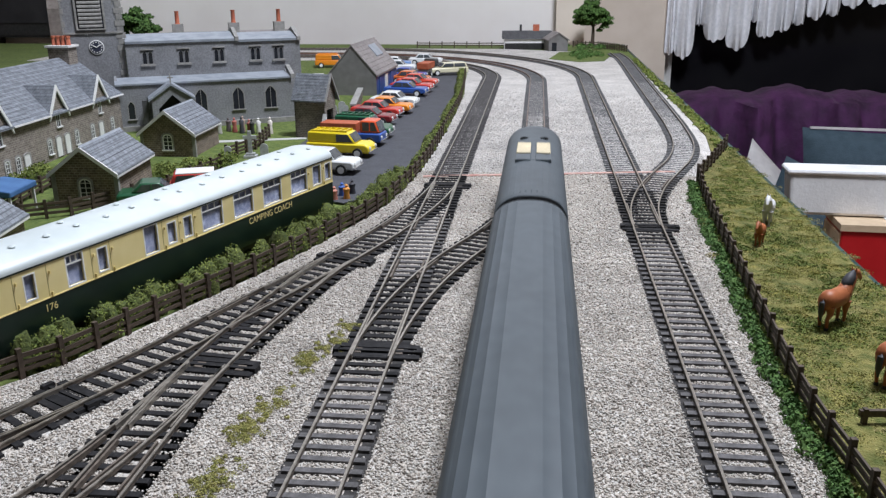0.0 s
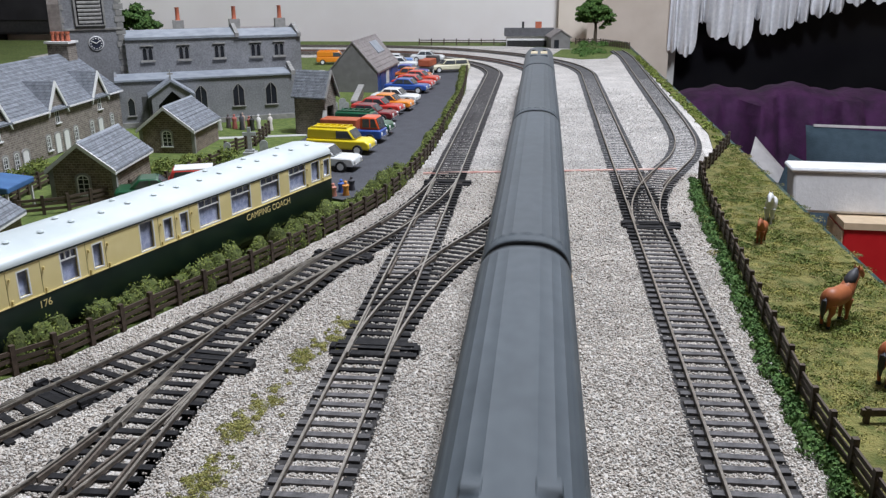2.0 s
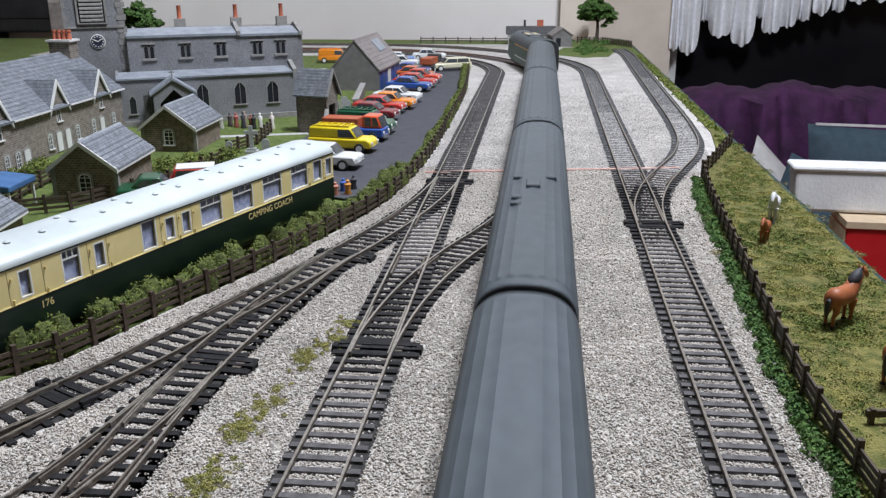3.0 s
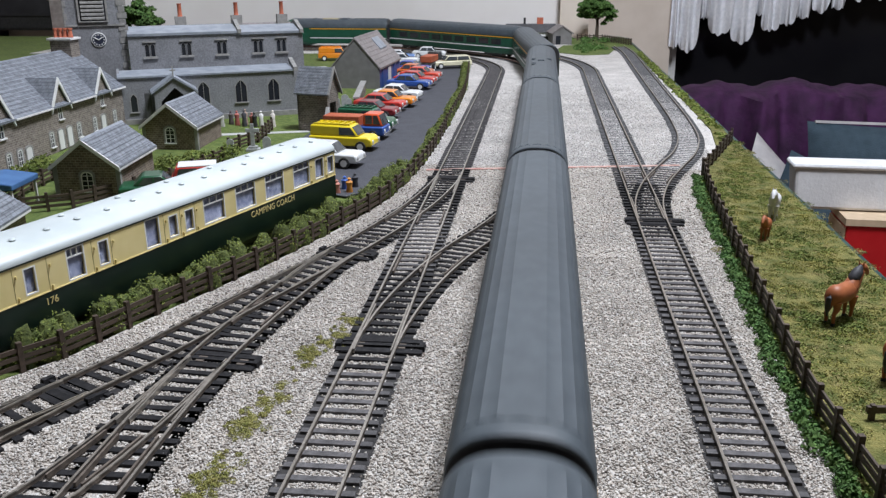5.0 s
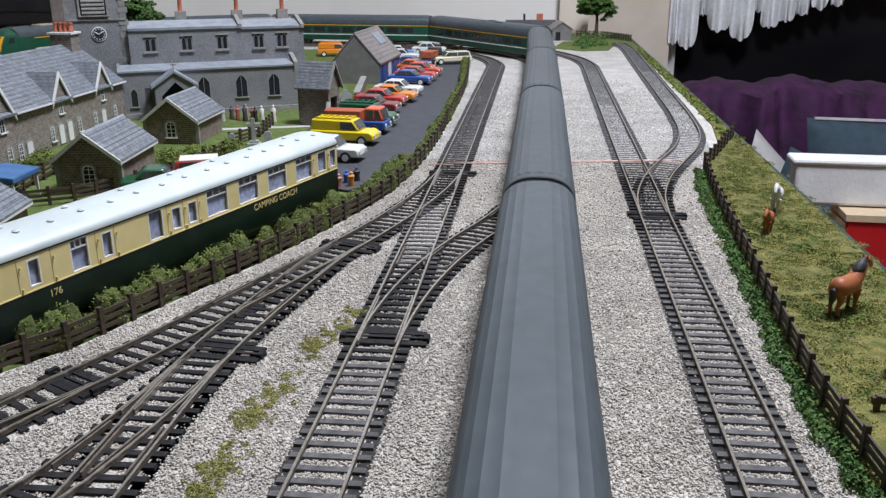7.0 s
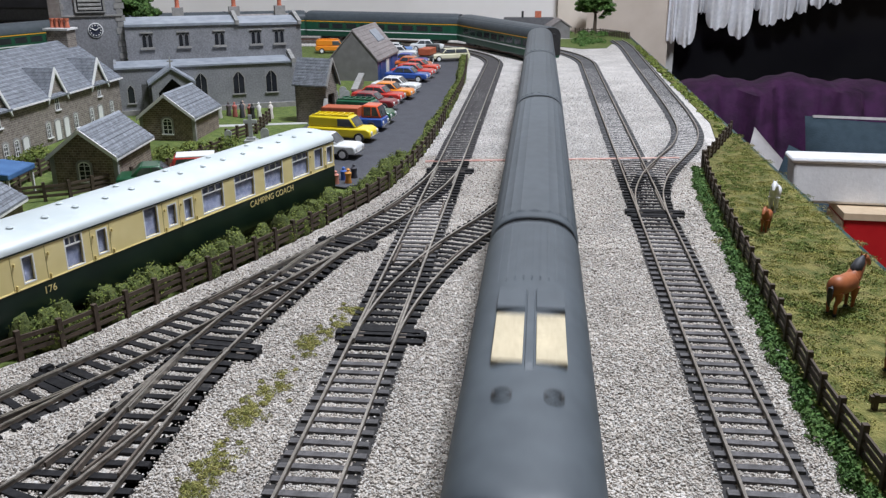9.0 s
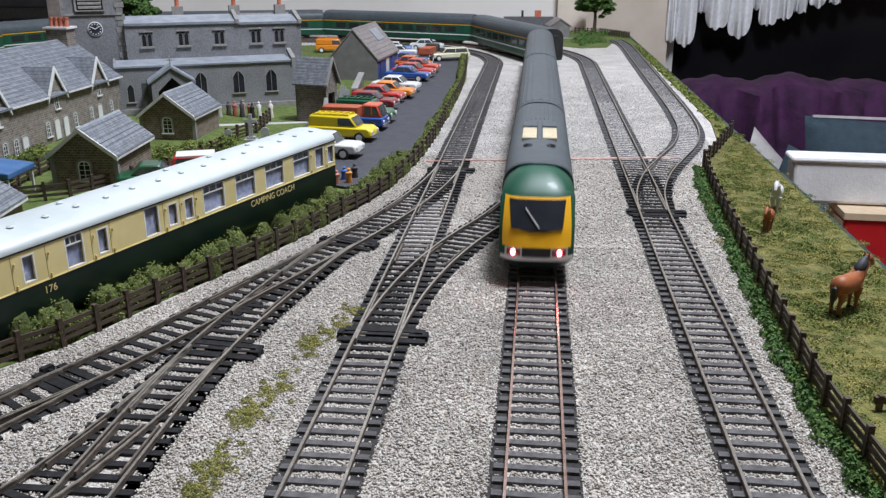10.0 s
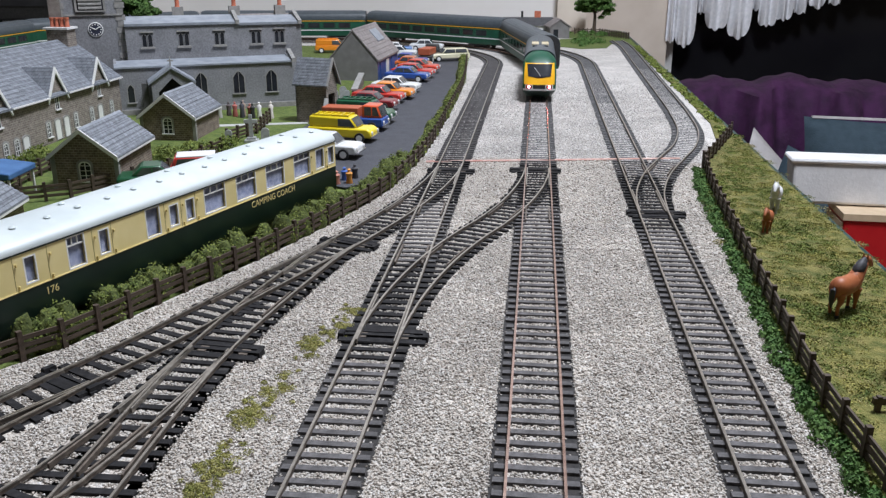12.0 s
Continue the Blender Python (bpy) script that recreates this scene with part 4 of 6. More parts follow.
def cottage(label, x, y0, y1, depth, eave, ridge, dormers, doors, lows, chimney=None):
    """A terrace house whose front faces +x; local x runs along the front, local -y faces out."""
    t = thing("stone_cottage", label, "cottage", at(x, y0, -1.2, 90), group="stone cottages")
    L = y1 - y0
    e, rg = eave + 1.2, ridge + 1.2
    holes = [(d - 3.6, d + 3.6, 1.2, 17.0) for d in doors] + [(d - 2.8, d + 2.8, 6, 18.0) for d in lows] + [(d - 3.3, d + 3.3, e - 13, e) for d in dormers]
    part("front_wall", wall_mesh(0, L, 0, e, holes, 0, 2.2), COTTAGESTONE, t)
    part("back_wall", wall_mesh(0, L, 0, e, [], depth - 2.2, 2.2), COTTAGESTONE, t)
    for a in (1.1, L - 1.1):
        part("end_wall", M().prism([(2.2, 0), (depth - 2.2, 0), (depth - 2.2, e), (depth / 2, rg - 1.6), (2.2, e)], a - 1.1, a + 1.1, "x"), COTTAGESTONE, t)
    for a, b in ((-3.0, depth / 2), (depth + 3.0, depth / 2)):
        m = []
        rows = 14
        for i in range(rows):
            f0, f1 = i / rows, min(1.0, (i + 1.25) / rows)
            za, zb = e - 1.5 + (rg - e + 1.5) * f0, e - 1.5 + (rg - e + 1.5) * f1
            ya, yb = a + (b - a) * f0, a + (b - a) * f1
            m.append(M().loft([[(-2, ya, za - 1), (-2, ya, za + 0.6), (-2, yb, zb), (-2, yb, zb - 1)], [(L + 2, ya, za - 1), (L + 2, ya, za + 0.6), (L + 2, yb, zb), (L + 2, yb, zb - 1)]]))
        courses(t, m, SLATE, "blue-grey slate roof")
    stops = [-1.5] + [v for d in sorted(dormers) for v in (d - 15, d + 15)] + [L + 1.5]
    for a, b in zip(stops[::2], stops[1::2]):
        part("gutter", M().box((a + b) / 2, -3.4, e - 2.4, b - a, 1.4, 1.2), BARGE, t)
    for d in dormers:
        g = part("dormer", M().prism([(d - 11, e + 1.2), (d + 11, e + 1.2), (d, e + 17.5)], -0.4, 14), COTTAGESTONE, t)
        for k in (-1, 1):
            part("dormer_roof", M().prism([(d + k * 15.5, e - 4.4), (d + k * 15.5, e - 3.0), (d, e + 21.4), (d, e + 19.8)], -1.4, 34), SLATE, g)
            part("bargeboard", M().prism([(d + k * 15.8, e - 6.8), (d + k * 15.8, e - 3.0), (d, e + 22.2), (d, e + 17.4)], -2.8, -1.5), WHITEPAINT, g, "white bargeboard")
        window(t, at(d, 0, e - 13), 6.6, 14.0, 0.8, bars=(1, 2))
    for d in doors:
        window(t, at(d, -0.3, 1.2), 7.6, 16.8, 1.8, door=True, surround=QUOIN)
    for d in lows:
        window(t, at(d, -0.2, 6), 5.9, 12.4, 1.8, bars=(1, 3), surround=QUOIN)
    if chimney is not None:
        c = part("chimney", M().box(chimney, depth / 2, rg - 30, 16, 20, 39), COTTAGESTONE, t, "rubble stone chimney stack")
        part("chimney_cap", M().box(chimney, depth / 2, rg + 9, 19, 24, 1.8), BARGE, c, "pale chimney slab")
        for k in range(4):
            part("chimney_pot", M().lathe([(2.3, 0), (2.6, 0.6), (2.1, 1.2), (1.9, 6.5), (2.4, 7.0), (2.4, 8.6), (1.5, 8.6)], chimney, depth / 2 + (k - 1.5) * 4.8, rg + 10.8, 10), TERRACOTTA, c, "terracotta chimney pot", smooth=40)
    return t


cottage("grey-brown stone cottage with slate roof and white dormers", -404, 632, 788, 92, 38, 73, (44, 116), (40, 54, 114), (26, 70, 98, 136), 146)
cottage("stone cottage with slate roof projecting towards the road", -390, 514, 614, 92, 42, 77, (58,), (40, 88), (20, 62, 76))

# ---- the church ----
CH = Matrix.Translation((-0.25397, 0.86599, -0.0012)) @ pose(0, 0, 0, 0, 0, 206.4)


def church():
    """Local x runs along the aisle wall; local +y faces the railway, -y lies behind."""
    t = thing("church", "grey flint model church with clock tower, aisle and porch", "church", CH)
    def out(x, y, z):
        return at(x, y, z, 180)
    # aisle
    lows = [(22, 12), (55, 12), (92, 12)]
    holes = [(a - 6, a + 6, 16, 39) for a, _ in lows] + [(155.5, 162.5, 12, 30)]
    part("aisle_wall", wall_mesh(0, 172, 0, 45, holes, -2.5, 2.5), GREYSTONE, t)
    for a in (1.2, 170.8):
        part("aisle_end_wall", M().prism([(-2.5, 0), (-24, 0), (-24, 52), (-2.5, 45)], a - 1.2, a + 1.2, "x"), GREYSTONE, t)
    part("plinth", M().box(86, 1.0, 0, 175, 2.2, 5), QUOIN, t)
    part("aisle_roof", M().prism([(1.6, 45.0), (1.6, 46.6), (-25, 50), (-25, 48)], 0, 172, "x"), LEAD, t, "pale lead aisle roof")
    part("aisle_coping", M().prism([(2.5, 45), (2.5, 49), (-25, 56), (-25, 52)], -3.5, 0.5, "x"), QUOIN, t)
    for x, w in lows:
        window(t, out(x, 0.0, 16), 12, 23, 6.5, frame=QUOIN, sill=QUOIN, bars=(1, 0), pointed=True, spandrel=GREYSTONE)
    window(t, out(159, 0.0, 12), 7, 18, 4, frame=QUOIN, sill=QUOIN, bars=(0, 0), pointed=True, spandrel=GREYSTONE)
    # nave and chancel
    for x0, x1, wall, ridge, wins, name in ((48, 158, 83.5, 89, (68, 103, 138), "nave"), (-16, 48, 82, 87.5, (7, 31), "chancel")):
        holes = [(a - 5.4, a + 5.4, 62, 76) for a in wins]
        part(name + "_wall", wall_mesh(x0, x1, 0, wall, holes, -27.5, 2.5), GREYSTONE, t)
        part(name + "_back_wall", M().box((x0 + x1) / 2, -83, 0, x1 - x0, 2.5, wall), GREYSTONE, t)
        part(name + "_end_wall", M().prism([(-27.5, 0), (-81.5, 0), (-81.5, wall), (-54.5, ridge), (-27.5, wall)], x0, x0 + 2.4, "x"), GREYSTONE, t)
        for k in (-1, 1):
            part(name + "_roof", M().prism([(-54.5 + k * 31, wall - 1.0), (-54.5 + k * 31, wall + 1.4), (-54.5, ridge + 1.2), (-54.5, ridge - 1.2)], x0 + 3.2, x1, "x"), LEAD, t, "pale lead roof")
            part(name + "_coping", M().prism([(-54.5 + k * 32, wall - 1), (-54.5 + k * 32, wall + 3), (-54.5, ridge + 5.5), (-54.5, ridge)], x0 - 0.6, x0 + 3.2, "x"), QUOIN, t, "raised gable coping")
        for a in wins:
            for k in (-1, 1):
                window(t, out(a + k * 2.75, -25.0, 62.5), 4.8, 13, 2.2, frame=GREYSTONE, sill=QUOIN, bars=(0, 0), pointed=True)
            part("window_sill", M().box(a, -24.5, 60.4, 14, 2.6, 1.6), QUOIN, t)
            part("hood_mould", M().box(a, -24.6, 76, 12.6, 1.6, 1.2), QUOIN, t)
    # tower
    tw = part("tower", M().prism([(-31, 0), (-31, 160), (-84, 160), (-84, 0)], 159.5, 216, "x"), GREYSTONE, t, "tall square flint tower")
    for sx in (160.5, 215):
        for i in range(26):
            part("quoin", M().box(sx, -31.6, 4 + i * 6, 6 if i % 2 else 9, 2.4, 5.4), QUOIN, tw)
    for bx in (218.5,):
        part("buttress", M().prism([(-31, 0), (-14, 0), (-16, 90), (-20, 118), (-31, 132)], bx - 5, bx + 5, "x"), mat("dark_buttress", (0.11, 0.09, 0.08), (0.16, 0.14, 0.125), 4.0, 0.9), tw, "dark stepped buttress")
    window(tw, out(187, -29.6, 98), 25, 46, 14, frame=QUOIN, sill=QUOIN, bars=(2, 0), pointed=True, surround=QUOIN)
    for i in range(9):
        part("louvre", M().prism([(-29.6, 101 + i * 3.7), (-28.2, 99.4 + i * 3.7), (-28.2, 100.9 + i * 3.7), (-29.6, 102.5 + i * 3.7)], 176.5, 197.5, "x"), QUOIN, tw, "pale belfry louvre")
    part("string_course", M().box(187.5, -31, 93, 58, 2.6, 1.6), QUOIN, tw)
    dial = part("clock_dial", M().lathe([(7.0, -1.2), (7.0, 0.4), (6.7, 0.6), (6.2, 0.6)], 184.5, -30.6, 80, 28, "y"), WHITEPAINT, tw, "white clock dial with dark face")
    part("clock_face", M().lathe([(6.2, -0.2), (6.2, 0.75), (0.2, 0.78)], 184.5, -30.6, 80, 28, "y"), mat("navy_clock_face", (0.02, 0.025, 0.05), (0.03, 0.035, 0.06), 4.0, 0.5), dial)
    marks = M()
    for i in range(12):
        a = math.pi * i / 6
        marks.box(184.5 + 4.9 * math.cos(a), -29.75, 80 + 4.9 * math.sin(a) - 0.55, 1.1, 0.3, 1.1)
    marks.tube([(184.5, -29.6, 80), (188.0, -29.6, 82)], 0.55, 5).tube([(184.5, -29.6, 80), (181.0, -29.6, 82.6)], 0.5, 5)
    part("clock_hands", marks, WHITEPAINT, dial)
    # porch
    part("porch", M().prism([(102, 0), (107, 0), (107, 24), (120.5, 37), (134, 24), (134, 0), (140, 0), (140, 33), (121, 46), (102, 33)], 0.2, 24), GREYSTONE, t, "gabled flint porch with arched doorway")
    for k in (-1, 1):
        part("porch_roof", M().prism([(121 + k * 22, 31.5), (121 + k * 22, 33.5), (121, 48.5), (121, 46.2)], 0.2, 26), LEAD, t, "pale edged porch roof")
    # dark panel: the shade inside the porch, put into colour
    part("porch_inside", M().box(120.5, 1.2, 0, 26, 1.2, 37), GLASSDARK, t)
    part("stone_cross", M().box(121, 24, 47.5, 1.2, 1.2, 10).box(121, 24, 53, 5.5, 1.2, 1.2), QUOIN, t, "stone cross finial")
    part("tall_gravestone", M().prism([(143, 0), (149, 0), (149, 32), (143, 32)], 14, 18), mat("dark_slab", (0.05, 0.05, 0.05), (0.08, 0.08, 0.08), 5.0, 0.8), t)
    return t


church()


def back_house(x, y, rz, L, wall, ridge, pots):
    t = thing("stone_house", "grey house behind the church with red chimney pots", "house", at(x, y, -1.2, rz))
    part("wall", M().box(0, 0, 0, L, 44, wall), GREYSTONE, t)
    part("roof", M().prism([(-25, wall - 1), (25, wall - 1), (0, ridge)], -L / 2 - 2, L / 2 + 2, "x"), BROWNTILE, t, "grey tiled roof")
    for p in pots:
        c = part("chimney", M().box(p, 0, ridge - 8, 12, 9, 17), QUOIN, t, "stone chimney")
        part("chimney_pot", M().lathe([(3.0, 0), (2.4, 1.4), (2.2, 13), (2.8, 14), (1.5, 14)], p, 0, ridge + 9, 10), TERRACOTTA, c, "red chimney pot", smooth=40)
    return t


back_house(-366, 967, 26, 156, 64, 85, (-44, 18, 70))


# ---- lych gate and goods shed ----
def lych_gate():
    t = thing("lych_gate", "small stone lych gate with slate roof by the churchyard", "gate house", at(-190.2, 778.2, -1.2, 74.1))
    W, L, h, r = 26.0, 37.5, 35.0, 24.0
    for k in (-1, 1):
        part("side_wall", M().box(k * 9, L / 2, 0, 3, L - 5, h + 3), COTTAGESTONE, t)
        courses(t, slated_slope(k * W / 2, 0.6, 0, L - 0.6, h, h + r, 9), SLATE)
        part("gable_edge", M().prism([(k * W / 2, h - 2), (k * W / 2, h + 0.8), (0, h + r + 1), (0, h + r - 2)], -0.8, 1.0), QUOIN, t)
        part("buttress", M().prism([(k * 10.5, 0), (k * 16, 0), (k * 14, 14), (k * 10.5, 24)], 0.5, 4.5), BARGE, t)
    for y in (2.6, L - 4.8):
        m = wall_mesh(-10.5, 10.5, 0, h + 3, [(-6, 6, 0, 27)], y, 2.2)
        m.prism([(-10.5, h + 3), (10.5, h + 3), (0, h + r - 2)], y, y + 2.2)
        part("end_wall", m, COTTAGESTONE, t)
    return t


def goods_shed():
    t = thing("goods_shed", "grey rendered shed with brown tiled roof and blue doors", "shed", at(-230.3, 1054, -1.2, -3.3))
    W, L, h, r = 65.0, 120.0, 26.0, 36.0
    part("front_wall", M().prism([(-W / 2 + 2, 0), (W / 2 - 2, 0), (W / 2 - 2, h), (0, h + r - 2), (-W / 2 + 2, h)], 1, 4), RENDER, t)
    part("back_wall", M().prism([(-W / 2 + 2, 0), (W / 2 - 2, 0), (W / 2 - 2, h), (0, h + r - 2), (-W / 2 + 2, h)], L - 4, L - 1), RENDER, t)
    blue = mat("blue_shed_paint", (0.03, 0.07, 0.25), (0.04, 0.10, 0.32), 6.0, 0.5)
    for k in (-1, 1):
        part("side_wall", M().box(k * (W / 2 - 3.2), L / 2, 0, 2.4, L - 8, h), blue if k > 0 else RENDER, t)
        courses(t, slated_slope(k * W / 2, 0, 0, L, h - 1, h + r, 8, 1.4), BROWNTILE, "brown-grey tiled slope")
    for i in range(3):
        part("door", M().box(W / 2 - 1.6, 24 + i * 32, 0.5, 1.0, 14, 21), WHITEPAINT if i == 1 else blue, t)
    part("ridge", M().prism([(-1.6, h + r - 0.5), (0, h + r + 1), (1.6, h + r - 0.5)], 0, L), BROWNTILE, t)
    part("roof_light", M().prism([(6, 55.4), (18, 42.2), (18, 43.8), (6, 57.0)], 62, 96), LEAD, t, "pale roof light")
    w = thing("stone_wall", "low stone yard wall with pale coping", "wall", at(-205, 960, -1.2, 8))
    part("wall_body", M().box(0, 0, 0, 5, 130, 12), BROWNSTONE, w)
    part("coping", M().box(0, 0, 12, 7, 131, 2), QUOIN, w)


lych_gate()
goods_shed()

# ---- far end of the layout ----
def far_houses():
    t = thing("station_house", "dark-roofed white model house beyond the far tracks", "house", at(-22, 1712, -1.2, 4))
    part("wall", M().box(0, 0, 0, 88, 40, 22), WHITEPAINT, t)
    part("ground_floor_band", M().box(0, -20.4, 0, 86, 1.4, 12), BLACK, t)
    part("roof", M().prism([(-24, 20), (24, 20), (10, 34), (-10, 34)], -48, 48, "x"), mat("black_roof", (0.05, 0.05, 0.055), (0.08, 0.08, 0.085), 5.0, 0.7), t)
    for x, s in ((-12, 4), (18, 12)):
        part("chimney", M().box(x, 0, 30, s, 6, 16), TERRACOTTA if s > 5 else BLACK, t)
    u = thing("lineside_hut", "grey stone lineside hut with open doorway", "hut", at(34, 1668, -1.2, 12))
    part("wall", M().prism([(-18, 0), (18, 0), (18, 22), (0, 34), (-18, 22)], -22, 22), RENDER, u)
    for k in (-1, 1):
        part("roof_slope", M().prism([(k * 21, 20), (k * 21, 22), (0, 36), (0, 34)], -24, 24), BROWNTILE, u)
    # no real opening: a dark slab paints the shade within the doorway
    part("doorway", M().box(-8, -22.4, 0, 9, 1, 17), GLASSDARK, u)


far_houses()


# ---- fences ----
POST = M().box(0, 0, -1.5, 2.1, 2.1, 14.0, taper=0.92).mesh("post", FENCEWOOD)
BAR = M().box(0.5, 0, -0.85, 1.0, 0.8, 1.75).mesh("fence_rail", FENCEWOOD)


def fence(label, line, gap=16.5, heights=(3.2, 6.4, 9.6), z=0.0, lean=1.5):
    t = thing("timber_fence", label, "fence", group="post and rail fences")
    n = max(1, int(line.len / gap))
    pts = [line.at(line.len * i / n) for i in range(n + 1)]
    for i, (x, y, hd) in enumerate(pts):
        piece("post", POST, t, at(x, y, z, hd) @ pose(0, 0, 0, random.uniform(-lean, lean), random.uniform(-lean, lean), 0))
        if i:
            a, b = Vector(pts[i - 1][:2]), Vector((x, y))
            d = b - a
            for h in heights:
                j = random.uniform(-0.25, 0.25)
                piece("fence_rail", BAR, t, pose(a.x * MM, a.y * MM, (z + h + j) * MM, 0, random.uniform(-0.8, 0.8), math.degrees(math.atan2(d.y, d.x))) @ Matrix.Diagonal((d.length, 1, 1, 1)))
    return t


fence("dark brown timber fence between yard and hedge", Line(spline(FENCE_LINE[1:12], 2.0)))
fence("dark brown timber paddock fence above a green bank", Line(spline([(x + 1, y) for x, y in RIGHT_FENCE[1:]], 2.0)), z=1.2)
fence("leaning timber fence across the paddock corner", Line([(120, 622), (132, 652), (146, 690), (164, 740)]), z=1.2, gap=14)
fence("weathered timber fence behind the far tracks", Line([(-240, 1722), (-66, 1722)]), gap=24, heights=(5, 9), z=-1)
fence("brown timber fence at the far board corner", Line([(70, 1745), (120, 1735), (166, 1650)]), gap=8, z=-1)
fence("timber churchyard fence with bare rails", Line([(-258, 676), (-246, 720), (-252, 775)]), gap=13, z=-1)
fence("timber fence behind the camping coach", Line([(-352, 470), (-300, 500), (-262, 560), (-250, 640)]), gap=15, z=-1)
fence("timber fence beside the stall", Line([(-345, 480), (-352, 540), (-356, 600)]), gap=14, z=-1)


# ---- foliage ----
def clumps(name, label, category, centres, material, leaf=1.0, per=60, kind="stuff", parent=None, seed=1):
    """Many small bent leaves gathered round centres (x, y, z, radius, height)."""
    rs = np.random.RandomState(seed)
    vs = []
    for x, y, z, r, h in centres:
        n = max(8, int(per * rs.uniform(0.7, 1.3)))
        d = rs.normal(size=(n, 3))
        d /= np.linalg.norm(d, axis=1)[:, None]
        d[:, 2] = np.abs(d[:, 2]) * 1.0 - 0.12
        c = d * rs.uniform(0.55, 1.08, (n, 1)) * np.array([r, r, h]) + np.array([x, y, z])
        u = rs.normal(size=(n, 3))
        u /= np.linalg.norm(u, axis=1)[:, None]
        w = np.cross(u, d)
        w /= np.linalg.norm(w, axis=1)[:, None] + 1e-6
        s = leaf * rs.uniform(0.6, 1.4, (n, 1))
        quad = np.stack([c - u * s, c + w * s * 0.6, c + u * s + d * s * 0.3, c - w * s * 0.6 + d * s * 0.35], 1)
        vs.append(quad)
    v = np.concatenate(vs).reshape(-1, 3) * MM
    me = bpy.data.meshes.new(name)
    n = len(v) // 4
    me.vertices.add(len(v))
    me.vertices.foreach_set("co", v.ravel())
    me.loops.add(4 * n)
    me.loops.foreach_set("vertex_index", np.arange(4 * n, dtype=np.int32))
    me.polygons.add(n)
    me.polygons.foreach_set("loop_start", np.arange(0, 4 * n, 4, dtype=np.int32))
    me.update(calc_edges=True)
    me.materials.append(material)
    ob = new(name, me)
    if parent is not None:
        ob.parent = parent
        return tagged(ob, label)
    return tagged(ob, label, category, kind=kind)


def along(line, s0, s1, n, off, spread, z, r, h, seed, low=0.65, high=1.3):
    rs = random.Random(seed)
    out = []
    for i in range(n):
        x, y, hd = line.at(s0 + (s1 - s0) * (i + rs.random()) / n)
        o = off + rs.uniform(-spread, spread)
        c, s = math.cos(radians(hd)), math.sin(radians(hd))
        k = rs.uniform(low, high)
        out.append((x + c * o, y + s * o, z, r * k, h * k))
    return out


hedge_line = Line(spline(FENCE_LINE[1:12], 2.0))
def mossy_hedge(name, label, centres, leafage, core, leaf, per, seed):
    ob = clumps(name, label, "hedge", centres, leafage, leaf, per, seed=seed)
    # solid cores under the leaves
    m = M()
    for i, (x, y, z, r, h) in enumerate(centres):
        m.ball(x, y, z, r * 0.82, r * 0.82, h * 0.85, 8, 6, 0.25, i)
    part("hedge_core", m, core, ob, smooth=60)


# darker than the leaves: shade between the hedge clumps is in this colour
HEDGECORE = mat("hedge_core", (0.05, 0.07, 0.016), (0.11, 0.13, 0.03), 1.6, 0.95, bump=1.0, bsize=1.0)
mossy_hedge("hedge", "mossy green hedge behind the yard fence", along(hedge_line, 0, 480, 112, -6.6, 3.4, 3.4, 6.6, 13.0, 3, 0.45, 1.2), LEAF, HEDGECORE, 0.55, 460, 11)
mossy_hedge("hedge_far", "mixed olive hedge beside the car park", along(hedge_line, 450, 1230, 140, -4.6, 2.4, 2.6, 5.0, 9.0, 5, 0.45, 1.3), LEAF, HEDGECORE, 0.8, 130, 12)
bank = Line(spline(RIGHT_FENCE, 2.0))
clumps("green_bank", "dark green scrub along the paddock fence", "scrub", along(bank, 150, bank.len, 260, -3.5, 3.2, 0.3, 3.4, 3.0, 8), LEAFDARK, 0.8, 110, seed=13)
clumps("fence_grass", "green grass tufts at the fence foot", "grass", along(bank, 150, bank.len - 12, 160, 2.5, 2.6, 1.2, 2.4, 2.2, 9), LEAF, 0.7, 50, seed=14)
rs = random.Random(21)
tufts = []
for i in range(330):
    y = rs.uniform(180, 740)
    tufts.append((rs.uniform(105 + max(0, y - 560) * 0.36, 168), y, 1.3, rs.uniform(1.5, 7.5), rs.uniform(0.3, 1.0)))
turf = [(rs.uniform(104, 169), rs.uniform(180, 745), 1.4, rs.uniform(4, 9), rs.uniform(0.4, 0.9)) for i in range(520)]
turf = [c for c in turf if c[0] > 106 + max(0, c[1] - 540) * 0.36]
clumps("paddock_turf", "short matted olive turf of the paddock", "grass", turf[:330], LEAFOLIVE, 0.42, 190, seed=51)
clumps("paddock_turf_green", "short dull green turf of the paddock", "grass", turf[330:], LEAF, 0.42, 190, seed=52)
clumps("paddock_grass", "rough olive and straw grass tufts", "grass", tufts, LEAF, 0.5, 110, seed=15)
clumps("paddock_straw", "dry straw coloured grass tufts", "grass", [(x + rs.uniform(-9, 9), y + rs.uniform(-9, 9), z, r, h) for x, y, z, r, h in tufts], STRAW, 0.45, 90, seed=16)
tussocks = []
for i in range(16):
    cx, cy = rs.uniform(112, 160), rs.uniform(215, 640)
    for k in range(16):
        tussocks.append((cx + rs.gauss(0, 5), cy + rs.gauss(0, 9), 1.3, rs.uniform(2, 4.5), rs.uniform(0.8, 2.2)))
tussocks = [c for c in tussocks if 107 + max(0, c[1] - 540) * 0.36 < c[0] < 168]
clumps("paddock_tussock", "brighter green tussocks in the paddock", "grass", tussocks, LEAF, 0.5, 120, seed=53)
clumps("verge_grass", "grass tufts along the board edge", "grass", [(rs.uniform(159, 168), rs.uniform(730, 1500), 1.0, 4, 2.2) for i in range(150)], LEAF, 1.2, 40, seed=17)
weeds = []
